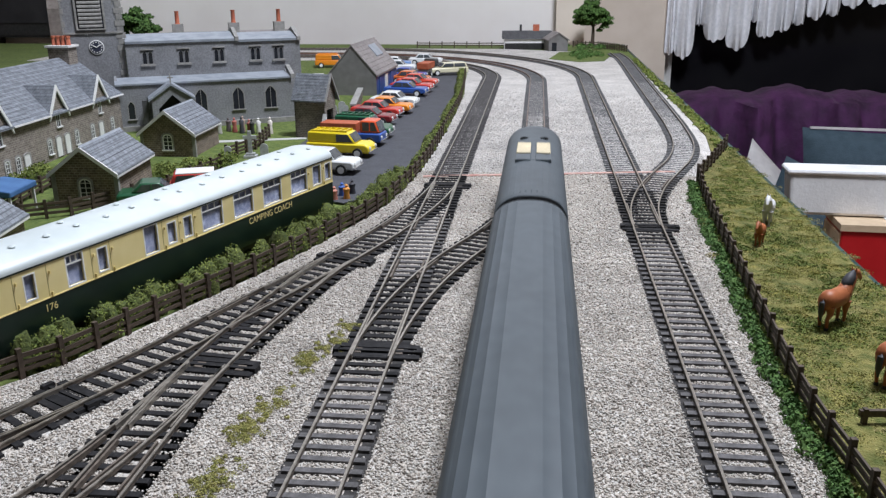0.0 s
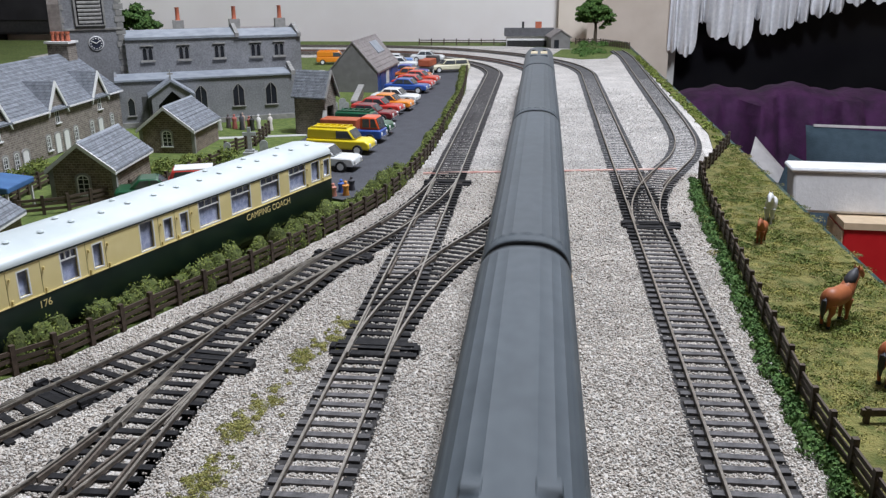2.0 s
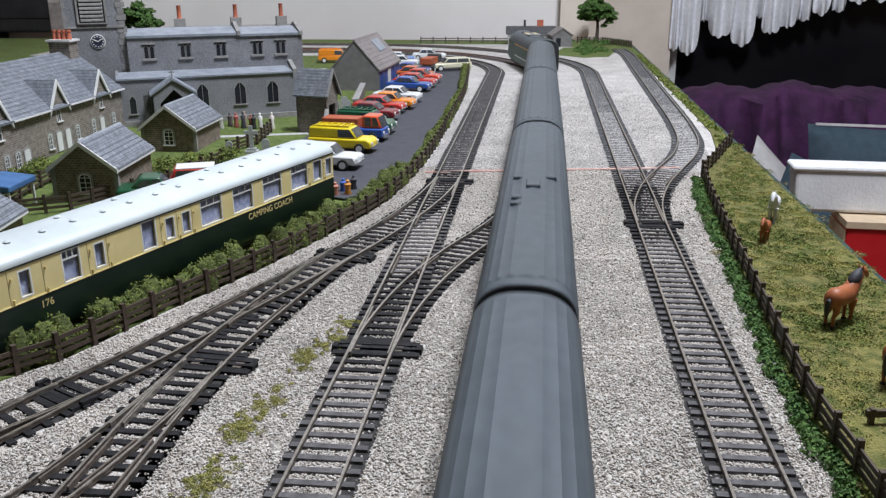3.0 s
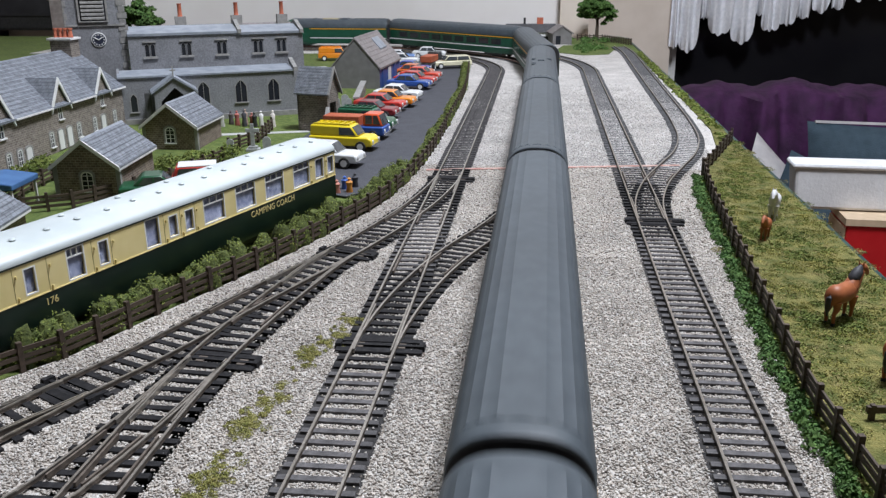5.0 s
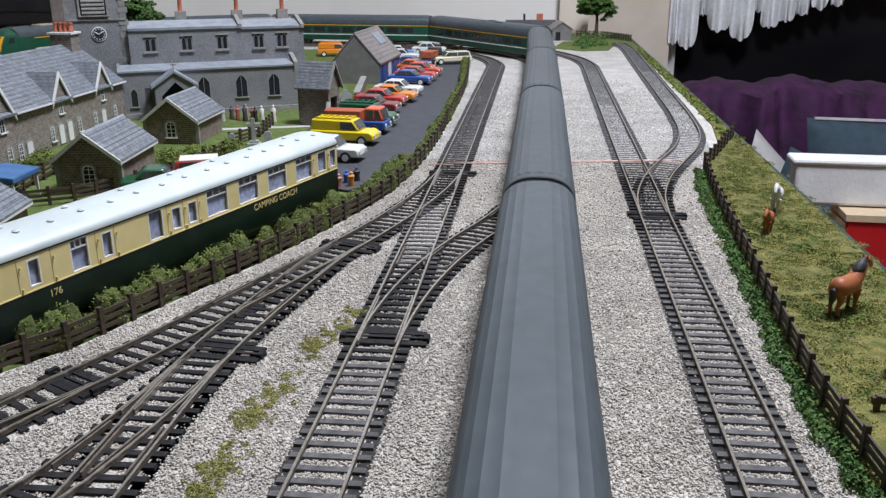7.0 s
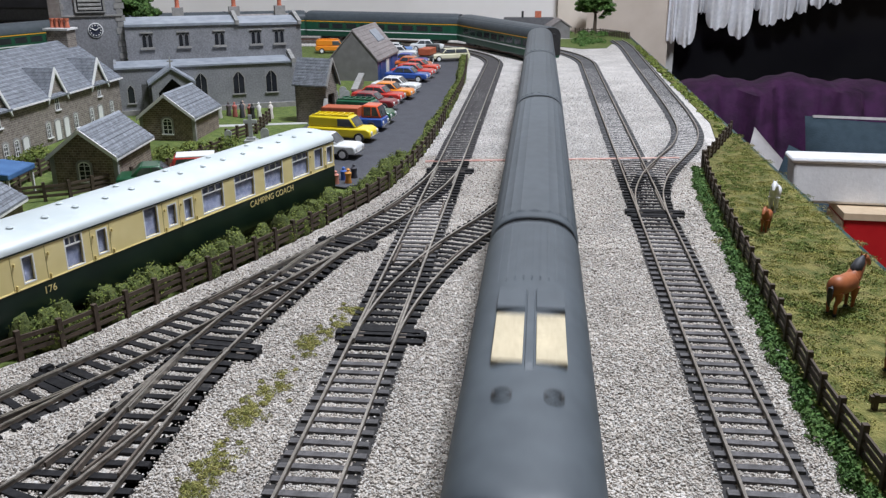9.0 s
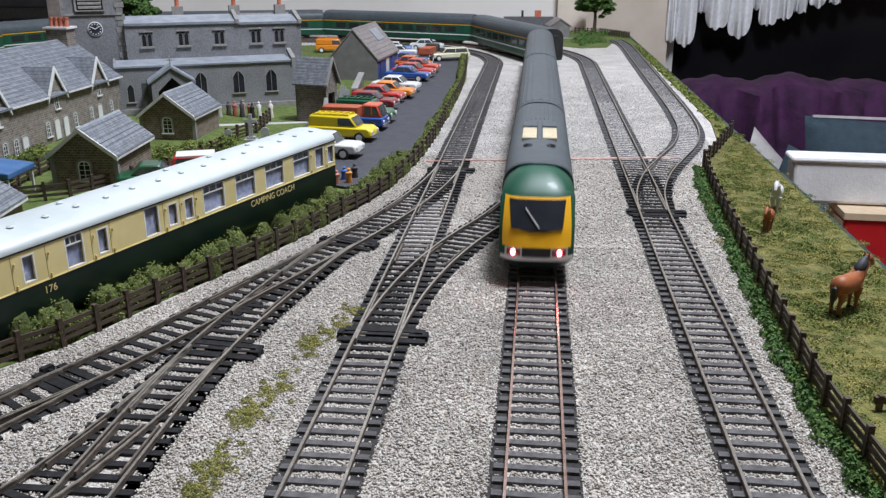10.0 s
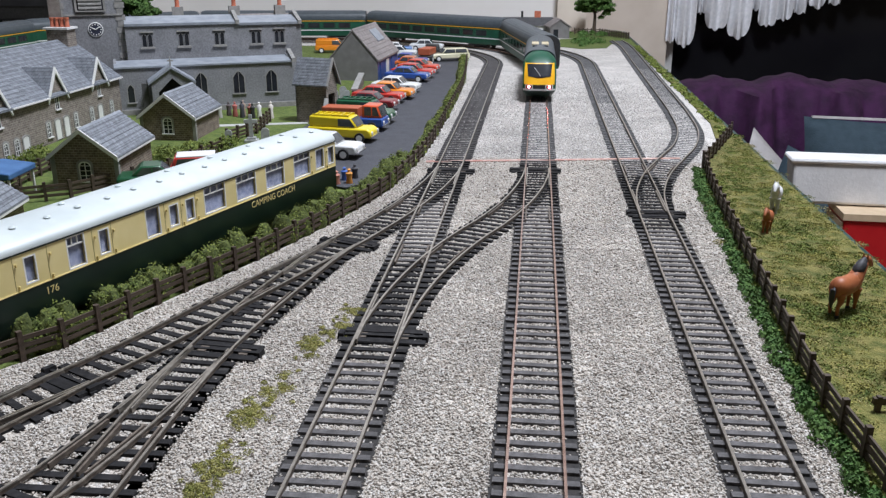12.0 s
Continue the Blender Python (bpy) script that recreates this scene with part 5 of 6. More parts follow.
for x, y, n, w in ((-83, 318, 30, 7), (-89, 300, 40, 6), (-93, 262, 30, 6), (-97, 245, 46, 6), (-96, 215, 40, 6), (-98, 198, 34, 6), (-80, 335, 14, 4)):
    for i in range(n):
        weeds.append((x + rs.gauss(0, w * 0.55), y + rs.gauss(0, w * 1.1), 0.7, rs.uniform(0.8, 2.2), rs.uniform(0.4, 1.2)))
clumps("trackside_weeds", "yellow-green weeds growing in the ballast", "weeds", weeds, mat("weed_yellow_green", (0.20, 0.21, 0.055), (0.36, 0.33, 0.12), 2.5, 0.95, spread=0.4), 0.26, 110, seed=18)
clumps("garden_bush", "green garden bushes behind the coach", "bush", [(-279 + rs.gauss(0, 5), 600 + rs.gauss(0, 9), 3, 7, 9) for i in range(9)] + [(-263 + rs.gauss(0, 6), 622 + rs.gauss(0, 9), 3, 7, 9) for i in range(9)] + [(-382, 600 + rs.gauss(0, 18), 3, 7, 8) for i in range(7)], LEAF, 1.0, 150, seed=19)
clumps("far_bush", "green bushes by the far tracks", "bush", [(88 + rs.gauss(0, 14), 1560 + rs.gauss(0, 22), 2, 10, 9) for i in range(16)] + [(rs.uniform(30, 160), rs.uniform(1690, 1740), 2, 9, 6) for i in range(18)], LEAFDARK, 1.8, 70, seed=20)
clumps("churchyard_bush", "green bush above the churchyard wall", "bush", [(-252, 640, 3, 8, 9), (-246, 655, 3, 8, 8), (-256, 668, 3, 7, 7)], LEAF, 1.0, 160, seed=22)


def tree(x, y, z, height, spread, label, seed):
    t = thing("tree", label, "tree", at(x, y, z), group="model trees")
    rs = random.Random(seed)
    part("trunk", M().tube([(0, 0, 0), (0.6, 0.3, height * 0.3), (-0.4, 0.6, height * 0.5)], [4.0, 3.0, 2.2], 8), BARK, t, smooth=50)
    cs = []
    for i in range(11):
        a, el = rs.uniform(0, 6.28), rs.uniform(-0.1, 1.3)
        tip = (math.cos(a) * math.cos(el) * spread * 0.75, math.sin(a) * math.cos(el) * spread * 0.75, height * 0.5 + math.sin(el) * height * 0.42)
        part("limb", M().tube([(0, 0, height * 0.4), (tip[0] * 0.5, tip[1] * 0.5, (height * 0.4 + tip[2]) / 2 + 1), tip], [1.2, 0.8, 0.4], 5), BARK, t)
        for k in range(12):
            cs.append((tip[0] + rs.gauss(0, spread * 0.24), tip[1] + rs.gauss(0, spread * 0.24), tip[2] - 4 + rs.gauss(0, spread * 0.2), spread * rs.uniform(0.2, 0.34), spread * rs.uniform(0.18, 0.3)))
    clumps("crown", "", "", cs, LEAFDARK, 2.2, 170, parent=t, seed=seed)
    return t


poly_sheet("far_lawn", [(20, 1500), (70, 1452), (112, 1470), (126, 1540), (110, 1640), (40, 1620)], 0.8, LAWN, "small green mound between the far tracks", "lawn", 0.8)
tree(110, 1784, -1, 92, 27, "green model tree with forked trunk by the wall", 31)
tree(-470, 985, -1, 108, 24, "green tree behind the church tower", 32)
# ---- camping coach ----
def lettering(parent, text, size, m4, material, name="lettering"):
    cu = bpy.data.curves.new(name, "FONT")
    cu.body, cu.size, cu.extrude, cu.align_x = text, size * MM, 0.08 * MM, "LEFT"
    tmp = bpy.data.objects.new(name, cu)
    scene.collection.objects.link(tmp)
    me = bpy.data.meshes.new_from_object(tmp.evaluated_get(bpy.context.evaluated_depsgraph_get()))
    bpy.data.objects.remove(tmp)
    me.materials.clear()
    me.materials.append(material)
    ob = new(name, me)
    ob.parent = parent
    ob.matrix_basis = m4
    return ob


def camping_coach():
    """Local y runs along the coach; local +x is the side towards the yard. u counts from the far end."""
    t = thing("camping_coach", "cream and dark green camping coach with white roof", "railway coach", at(-140.7, 507.4, 0, -18.77))
    L, hw = 268.0, 16.5
    def U(u):
        return -u
    part("underframe", M().box(0, -L / 2, 5, 26, L - 14, 6).box(0, -L / 2 + 20, 3.2, 20, 60, 4), BLACK, t)
    G, B = 41.0, 25.0
    wins = [(2, 8, 27.5, 37.5), (13, 21.4, 27, 38.4), (28, 44, 26.4, 39.4), (54, 70.5, 26.4, 39.4), (80, 96, 26.4, 39.4), (105.5, 121, 26.4, 39.4), (129, 134.4, 27, 37), (140.2, 145.6, 27, 37), (152.4, 160.8, 26, 39), (183.4, 188.4, 27, 37.4), (196.6, 205.2, 26, 39), (221, 226, 27, 37.4), (246, 255, 26, 39)]
    lower = [(-hw + 1, 8.5), (hw - 1, 8.5), (hw, 12), (hw, B), (-hw, B), (-hw, 12)]
    part("lower_body", M().prism(lower, -L, 0), COACHGREEN, t, "very dark green lower panels", smooth=30)
    part("upper_side", holed(0, L, B, G, wins, lambda u, z, k: (hw - 1.4 * (1 - k), -u, z)), CREAM, t, "cream upper panels")
    part("upper_side_far", M().box(-hw + 0.7, -L / 2, B, 1.4, L, G - B), CREAM, t)
    for y in (-0.7, -L + 0.7):
        part("coach_end", M().box(0, y, B, 2 * hw - 2.8, 1.4, G - B), CREAM, t)
    part("interior_floor", M().box(0, -L / 2, B + 0.1, 29, L - 4, 0.6), mat("coach_interior", (0.25, 0.18, 0.12), (0.32, 0.24, 0.16), 6.0, 0.8), t)
    secs = []
    for y, q in ((0.6, 0.96), (-1.5, 1.0), (-L + 1.5, 1.0), (-L - 0.6, 0.96)):
        secs.append([(x * q, y, G - 1 + (z - G + 1) * q) for x, z in arch(hw + 0.5, G + 0.2, 46.8, G - 0.6, 22, power=0.95)])
    part("roof", M().loft(secs), ROOFWHITE, t, "white rounded roof", smooth=30)
    part("cantrail_line", M().box(hw + 0.1, -L / 2, G - 1.4, 0.5, L, 1.1), COACHGREEN, t)
    part("waist_line", M().box(hw + 0.1, -L / 2, B - 0.2, 0.4, L, 0.45), GOLD, t)
    for i in range(16):
        u = 10 + i * 16.2
        for x in ((-3.5, 6.0) if i % 2 else (6.5,)):
            z = G + 0.2 + 5.6 * (1 - (abs(x) / (hw + 0.5)) ** 2) ** 0.5
            part("roof_vent", M().lathe([(1.3, -1.2), (1.3, 0.4), (1.6, 0.6), (1.1, 1.0), (0.3, 1.1)], x, -u, z, 10), ROOFWHITE, t, smooth=40)
    for a, b, c, d in wins:
        mid, w, h = -(a + b) / 2, b - a, d - c
        win = part("window", M().box(hw - 0.2, mid, c - 0.5, 0.5, w + 1.0, 0.6).box(hw - 0.2, mid, d - 0.1, 0.5, w + 1.0, 0.6).box(hw - 0.2, -a + 0.2, c, 0.5, 0.6, h).box(hw - 0.2, -b - 0.2, c, 0.5, 0.6, h), WHITEPAINT, t)
        part("curtain", M().box(hw - 1.7, mid, c, 0.4, w, h), CURTAINBLUE, win, "pale blue net curtain")
        pane = part("pane", M().box(hw - 1.0, mid, c, 0.3, w, h), mat("coach_glass", (0.9, 0.92, 0.95), rough=0.05), win)
        pane.visible_shadow = False
        if w > 8.5 and h > 12.9:
            bars = M().box(hw - 0.7, mid, d - h * 0.3, 0.5, w, 0.6)
            for k in range(1, 3):
                bars.box(hw - 0.7, -a - w * k / 3, d - h * 0.3, 0.5, 0.5, h * 0.3)
            part("window_bar", bars, WHITEPAINT, win)
    for u in (126.6, 137, 148, 180.5, 191, 214, 230, 26.4, 10):
        part("door_handle", M().box(hw + 0.5, -u, B + 0.6, 0.9, 0.5, 1.6).box(hw + 0.5, -u, 35.0, 0.8, 0.5, 1.2), GOLD, t, "brass door handle")
        part("door_line", M().box(hw + 0.02, -u - 1.2, B + 0.4, 0.12, 0.22, G - B - 2.2), mat("panel_gap", (0.25, 0.2, 0.08), (0.3, 0.25, 0.1), 4.0, 0.6), t)
    face = pose((hw + 0.15) * MM, 0, 0) @ Matrix(((0, 0, 1, 0), (1, 0, 0, 0), (0, 1, 0, 0), (0, 0, 0, 1)))
    lettering(t, "CAMPING COACH", 4.85, Matrix.Translation((0, -0.0850, 0.0200)) @ face, GOLD)
    lettering(t, "176", 4.3, Matrix.Translation((0, -0.2185, 0.0196)) @ face, GOLD)
    for u in (40, 222):
        wheelset_bogie(t, -u)
    s = thing("display_track", "short track under the camping coach", "railway track", at(-140.7, 507.4, 0, -18.77))
    for k in (-1, 1):
        part("rail", M().box(k * 8.7, -L / 2, -0.6, 0.9, L + 10, 0.9), RAILSIDE, s)
    return t


MATS["coach_glass"] = bpy.data.materials.new("coach_glass")
MATS["coach_glass"].use_nodes = True
_b = MATS["coach_glass"].node_tree.nodes["Principled BSDF"]
_b.inputs["Transmission Weight"].default_value, _b.inputs["Roughness"].default_value, _b.inputs["IOR"].default_value = 1.0, 0.03, 1.1
camping_coach()


# ---- cars ----
def car(label, x, y, rz, colour, style="saloon", roof=None, L=54.0, category="car", z=0.6):
    """Local x points to the bonnet."""
    paint = mat("paint_" + "_".join("%02d" % int(99 * c) for c in colour), colour, tuple(min(1, c * 1.08 + 0.004) for c in colour), 12.0, 0.3, coat=0.4)
    top = paint if roof is None else mat("paint_" + "_".join("%02d" % int(99 * c) for c in roof), roof, tuple(min(1, c * 1.08 + 0.004) for c in roof), 12.0, 0.3, coat=0.4)
    t = thing("van" if style == "van" else "lorry" if style == "flat" else "car", label, category, at(x, y, z, rz), group="parked vehicles")
    h = L / 2
    w = 10.2
    if style == "van":
        side = [(-h, 4), (h, 4), (h, 9.4), (h - 4, 12), (-h, 12)]
        cabin = [(-h + 0.6, 12), (h - 12, 12), (h - 18, 20.6), (-h + 1.5, 21)]
        glass = [(h - 14.5, 13), (h - 19, 19.4), (h - 29, 19.4), (h - 29, 13)]
    elif style == "flat":
        side = [(-h, 7), (h - 20, 7), (h - 20, 4), (h, 4), (h, 12), (h - 20, 12), (-h, 10)]
        cabin = [(h - 20, 12), (h - 1, 12), (h - 5, 23), (h - 19, 23)]
        glass = [(h - 17, 14), (h - 3.5, 14), (h - 6, 21.5), (h - 17, 21.5)]
    elif style == "estate":
        side = [(-h, 4), (h, 4), (h, 9), (h - 2, 11), (-h, 11.6)]
        cabin = [(-h + 1, 11.4), (h - 15, 11.2), (h - 22, 18.2), (-h + 4, 18.4)]
        glass = [(-h + 4, 12.2), (h - 17.5, 12.2), (h - 22.5, 17.4), (-h + 6, 17.4)]
    else:
        side = [(-h, 4), (h, 4), (h, 8.6), (h - 2.5, 10.8), (-h + 1.5, 11.2), (-h, 9.4)]
        cabin = [(-h + 9, 11.0), (h - 15, 10.8), (h - 22, 17.4), (-h + 16, 17.6)]
        glass = [(-h + 13, 11.8), (h - 17.5, 11.8), (h - 22.5, 16.6), (-h + 17, 16.6)]
    part("body", M().prism(side, -w, w), paint, t, bevel=1.4, smooth=40)
    part("cabin", M().prism(cabin, -w + 1.2, w - 1.2), top, t, bevel=1.3, smooth=40)
    for k in (-1, 1):
        part("side_window", M().prism(glass, k * (w - 1.25), k * (w - 1.0)), CARGLASS, t)
        mid = M().box((glass[0][0] + glass[1][0]) / 2, k * (w - 0.98), glass[0][1], 1.0, 0.3, glass[-1][1] - glass[0][1])
        part("window_pillar", mid, top, t)
        part("headlight", M().lathe([(1.7, -0.4), (1.7, 0.5), (0.9, 0.8)], h, k * (w - 3), 8.2, 12, "x"), WHITEPAINT, t)
        for fx in (-h + 10, h - 10):
            wh = part("wheel", M().lathe([(4.3, -1.6), (4.3, 1.6), (3.0, 1.7)], fx, k * (w + 0.1), 4.3, 16, "y"), TYRE, t, smooth=40)
            part("hub_cap", M().lathe([(2.7, -1.75), (2.7, 1.8), (1.2, 2.0)], fx, k * (w + 0.1), 4.3, 14, "y"), WHITEPAINT, wh)
    part("bumper", M().box(h + 0.4, 0, 4.6, 1.2, 2 * w, 1.5), CHROME, t, bevel=0.3)
    part("rear_bumper", M().box(-h - 0.4, 0, 4.6, 1.2, 2 * w, 1.5), CHROME, t, bevel=0.3)
    p, q = cabin[1], cabin[2]
    ax, az = q[0] - p[0], q[1] - p[1]
    nx, nz = -az / math.hypot(ax, az) * -0.3, ax / math.hypot(ax, az) * -0.3
    part("windscreen", M().prism([(p[0] + ax * 0.12 + abs(nx), p[1] + az * 0.12 + abs(nz)), (p[0] + ax * 0.9 + abs(nx), p[1] + az * 0.9 + abs(nz)), (p[0] + ax * 0.9 - 0.4, p[1] + az * 0.9), (p[0] + ax * 0.12 - 0.4, p[1] + az * 0.12)], -w + 2.2, w - 2.2), CARGLASS, t)
    if style == "van":
        for k in (-1, 1):
            part("rack_rail", M().box(-8, k * 7, 20.6, 32, 0.8, 1.6), top, t)
        for i in range(6):
            part("rack_bar", M().box(-22 + i * 5.6, 0, 21.3, 0.8, 15, 0.8), top, t)
    if style == "flat":
        part("load", M().box(-9, 0, 11, 34, 17, 9), mat("ladder_load", (0.40, 0.09, 0.04), (0.5, 0.13, 0.06), 4.0, 0.6), t, "stacked brown load", bevel=0.6)
    return t


WHITE, YEL, RED, DRED, GRN, ORG, BLU, CRM = (0.75, 0.76, 0.76), (0.80, 0.62, 0.02), (0.55, 0.04, 0.03), (0.20, 0.015, 0.02), (0.015, 0.09, 0.04), (0.80, 0.26, 0.02), (0.03, 0.09, 0.35), (0.74, 0.70, 0.50)
car("white model estate car parked behind the camping coach", -162, 631, -8, WHITE, "estate")
car("yellow model van with roof rack", -163, 692, -8, YEL, "van", L=56, category="van")
car("orange and blue flatbed lorry with a brown load", -165, 740, -7, BLU, "flat", (0.72, 0.10, 0.03), 62, "lorry")
car("dark green estate car with white flash", -160, 775, -7, GRN, "van", (0.02, 0.12, 0.06), 54)
car("dark red saloon car in the car park", -168, 842, -8, DRED)
car("bright red saloon car in the car park", -168, 886, -8, RED)
car("orange saloon car in the car park", -161, 914, -8, ORG)
car("white saloon car with dark windows", -161, 958, -8, WHITE)
car("blue saloon car in the car park", -161, 1046, -8, BLU)
car("red saloon car near the shed", -159, 1082, -8, RED)
car("scarlet saloon car near the shed", -158, 1128, -8, (0.62, 0.06, 0.03))
car("orange-red saloon car near the shed", -172, 1160, -8, (0.6, 0.14, 0.03))
car("blue saloon car near the far hedge", -182, 1200, -8, (0.06, 0.10, 0.4))
car("black lorry at the end of the car park", -160, 1255, 80, (0.03, 0.03, 0.03), "flat", (0.05, 0.05, 0.05), 58, "lorry")
car("cream estate car by the hedge", -131, 1262, 202, CRM, "estate", L=58)
car("white saloon car at the back of the car park", -212, 1300, 4, WHITE)
car("white sports car at the back of the car park", -182, 1400, 2, WHITE)
car("blue and white car at the back", -225, 1350, 5, (0.10, 0.22, 0.5), "saloon", WHITE)
car("orange car beyond the shed", -330, 1370, 10, ORG, "van", L=56, z=-1.2)
car("white car beside the church", -290, 1130, 20, WHITE, "saloon", z=-1.2)
red_estate = car("red car with white roof behind the coach", -230, 558, 20, RED, "estate", None, 50, z=-1.2)
part("roof_panel", M().box(-7, 0, 18.0, 26, 17, 1.0), WHITEPAINT, red_estate, "white roof panel", bevel=0.4)
car("dark green car behind the coach", -255, 531, 22, GRN, "saloon", L=50, z=-1.2)


# ---- horses ----
def horse(label, x, y, rz, s, coat, mane):
    """Local x points to the head; s is the size against a horse 22 mm high at the withers."""
    t = thing("model_horse", label, "horse", at(x, y, 1.5, rz), group="horses in the paddock")
    def k(v):
        return [tuple(c * s for c in p) for p in v]
    prof = [(-11.8, 15.5, 1.6, 2.2), (-10.8, 16.3, 4.1, 4.8), (-7, 16.8, 5.1, 5.7), (-2, 16.2, 5.0, 5.5), (4, 16.5, 4.7, 5.5), (8, 17.3, 3.9, 5.2), (10.5, 18.0, 2.2, 3.4)]
    secs = [[(a * s, math.cos(2 * math.pi * i / 12) * w * s, (z + math.sin(2 * math.pi * i / 12) * h) * s) for i in range(12)] for a, z, w, h in prof]
    part("body", M().loft(secs), coat, t, smooth=60)
    neck = k([(6.5, 0, 18.2), (10.5, 0, 22.5), (14, 0, 26.4)])
    part("neck", M().tube(neck, [4.4 * s, 3.4 * s, 2.5 * s], 10), coat, t, smooth=60)
    part("head", M().tube(k([(13.5, 0, 28.2), (16.5, 0, 27.5), (20, 0, 24.5), (21.6, 0, 23)]), [1.7 * s, 2.2 * s, 1.5 * s, 1.0 * s], 10), coat, t, smooth=60)
    for e in (-1, 1):
        part("ear", M().tube(k([(14.2, e * 1.1, 29), (14.0, e * 1.3, 31.2)]), [0.7 * s, 0.15 * s], 6), coat, t)
    part("mane", M().tube(k([(5.6, 0, 21.0), (8.6, 0, 22.8), (12, 0, 26.2), (14.6, 0, 29.0)]), [1.2 * s, 3.3 * s, 2.8 * s, 0.9 * s], 10), mane, t, "dark mane", smooth=60)
    part("tail", M().tube(k([(-11, 0, 18), (-13, 0, 16.5), (-13.3, 0, 11), (-12.6, 0, 6)]), [0.9 * s, 1.5 * s, 1.5 * s, 0.4 * s], 8), mane, t, "dark tail", smooth=60)
    for a, e in ((-8.6, -1), (-8.2, 1), (6.6, -1), (7.6, 1)):
        bend = -1.4 if a < 0 else 0.5
        leg = part("leg", M().tube(k([(a, e * 2.4, 14), (a - bend * 0.4, e * 2.4, 9), (a + bend, e * 2.3, 6.5), (a + bend * 0.6, e * 2.2, 1.6)]), [2.6 * s, 1.7 * s, 1.05 * s, 0.85 * s], 8), coat, t, smooth=60)
        part("hoof", M().lathe([(1.3 * s, -0.2), (1.0 * s, 1.8 * s), (0.6 * s, 1.8 * s)], (a + bend * 0.6) * s, e * 2.2 * s, 0, 8), mane, leg)
    return t


CHESTNUT = mat("chestnut_coat", (0.30, 0.085, 0.028), (0.40, 0.125, 0.045), 5.0, 0.5)
DARKMANE = mat("dark_mane", (0.02, 0.02, 0.025), (0.04, 0.04, 0.045), 3.0, 0.6)
GREYCOAT = mat("white_coat", (0.62, 0.62, 0.62), (0.74, 0.74, 0.74), 4.0, 0.5)
horse("chestnut model horse with dark mane in the paddock", 131.5, 354, 41, 0.80, CHESTNUT, DARKMANE)
horse("white model horse standing in the paddock", 142, 510, 250, 0.68, GREYCOAT, GREYCOAT)
horse("chestnut foal beside a white horse", 127.5, 469, 245, 0.52, CHESTNUT, CHESTNUT)
horse("second chestnut horse near the paddock gate", 136.5, 301, 38, 0.80, CHESTNUT, DARKMANE)


def gate_post():
    t = thing("trough_rail", "low dark timber rail in the paddock", "rail", at(124, 269, 1.4, 6))
    part("rail", M().box(0, 0, 3, 22, 1.6, 2.4), FENCEWOOD, t)
    for x in (-9, 9):
        part("post", M().box(x, 0, 0, 1.6, 1.8, 6), FENCEWOOD, t)


gate_post()


# ---- churchyard ----
def figure(x, y, h, material, seed):
    rnd = random.Random(seed)
    m = M().lathe([(2.4, 0), (2.6, 1.2), (1.9, h * 0.45), (2.5, h * 0.72), (1.0, h * 0.83), (0.7, h * 0.85), (1.3, h * 0.92), (0.3, h)], 0, 0, 0, 10)
    ob = part("toy_figure", m, material, smooth=50)
    ob.matrix_basis = at(x, y, -1.2, rnd.uniform(0, 360))
    tagged(ob, "tiny plain painted figure standing on the lawn", "figure", "figures at the church")


for i, (fx, fy, c) in enumerate(((-300, 803, (0.1, 0.08, 0.08)), (-294, 800, (0.4, 0.12, 0.1)), (-289, 806, (0.35, 0.25, 0.2)), (-284, 799, (0.06, 0.06, 0.07)), (-279, 803, (0.3, 0.1, 0.08)), (-272, 792, (0.03, 0.03, 0.03)), (-268, 796, (0.7, 0.68, 0.66)), (-258, 797, (0.72, 0.66, 0.62)), (-305, 796, (0.5, 0.48, 0.46)))):
    figure(fx + (i * 7) % 5 - 2, fy - (i * 11) % 9, 13.5 + (i * 5) % 4, mat("figure_paint_%s" % "abcdefghi"[i], c, tuple(v * 1.2 for v in c), 3.0, 0.7), i)


for i, (fx, fy, c) in enumerate(((-133, 560, (0.05, 0.12, 0.4)), (-128, 552, (0.6, 0.25, 0.05)), (-136, 549, (0.5, 0.2, 0.15)), (-127, 566, (0.05, 0.05, 0.06)))):
    figure(fx, fy, 11 + i % 2, mat("sitter_paint_%s" % "abcd"[i], c, tuple(v * 1.2 for v in c), 3.0, 0.7), 40 + i)


def gravestones():
    c = thing("stone_cross_memorial", "tall grey stone cross on a stepped base", "memorial", at(-240, 684, -1.2, 10))
    part("shaft", M().box(0, 0, 4, 3.2, 2.6, 19, taper=0.85), GRAVE, c)
    part("arm", M().box(0, 0, 16, 11, 2.4, 2.8), GRAVE, c)
    part("step", M().box(0, 0, 0, 11, 9, 2.2).box(0, 0, 2.2, 7.5, 6, 1.9), GRAVE, c)
    for x, y, w, h in ((-254, 668, 6, 13), (-230, 690, 7, 11), (-218, 900, 7, 12), (-212, 912, 8, 14), (-206, 905, 6, 11), (-214, 925, 7, 10)):
        g = part("gravestone", M().prism(arch_outline(w, h, w * 0.45), -0.9, 0.9), GRAVE if h > 10.5 else mat("dark_gravestone", (0.12, 0.13, 0.13), (0.18, 0.19, 0.19), 3.0, 0.8))
        g.matrix_basis = at(x, y, -1.2, 12)
        tagged(g, "grey round-topped gravestone on the grass", "gravestone", "gravestones")
    poly_sheet("church_path", [(-300, 742), (-214, 768), (-216, 776), (-302, 752)], -0.9, PATH, "pale path across the churchyard", "path", 0.6)


gravestones()


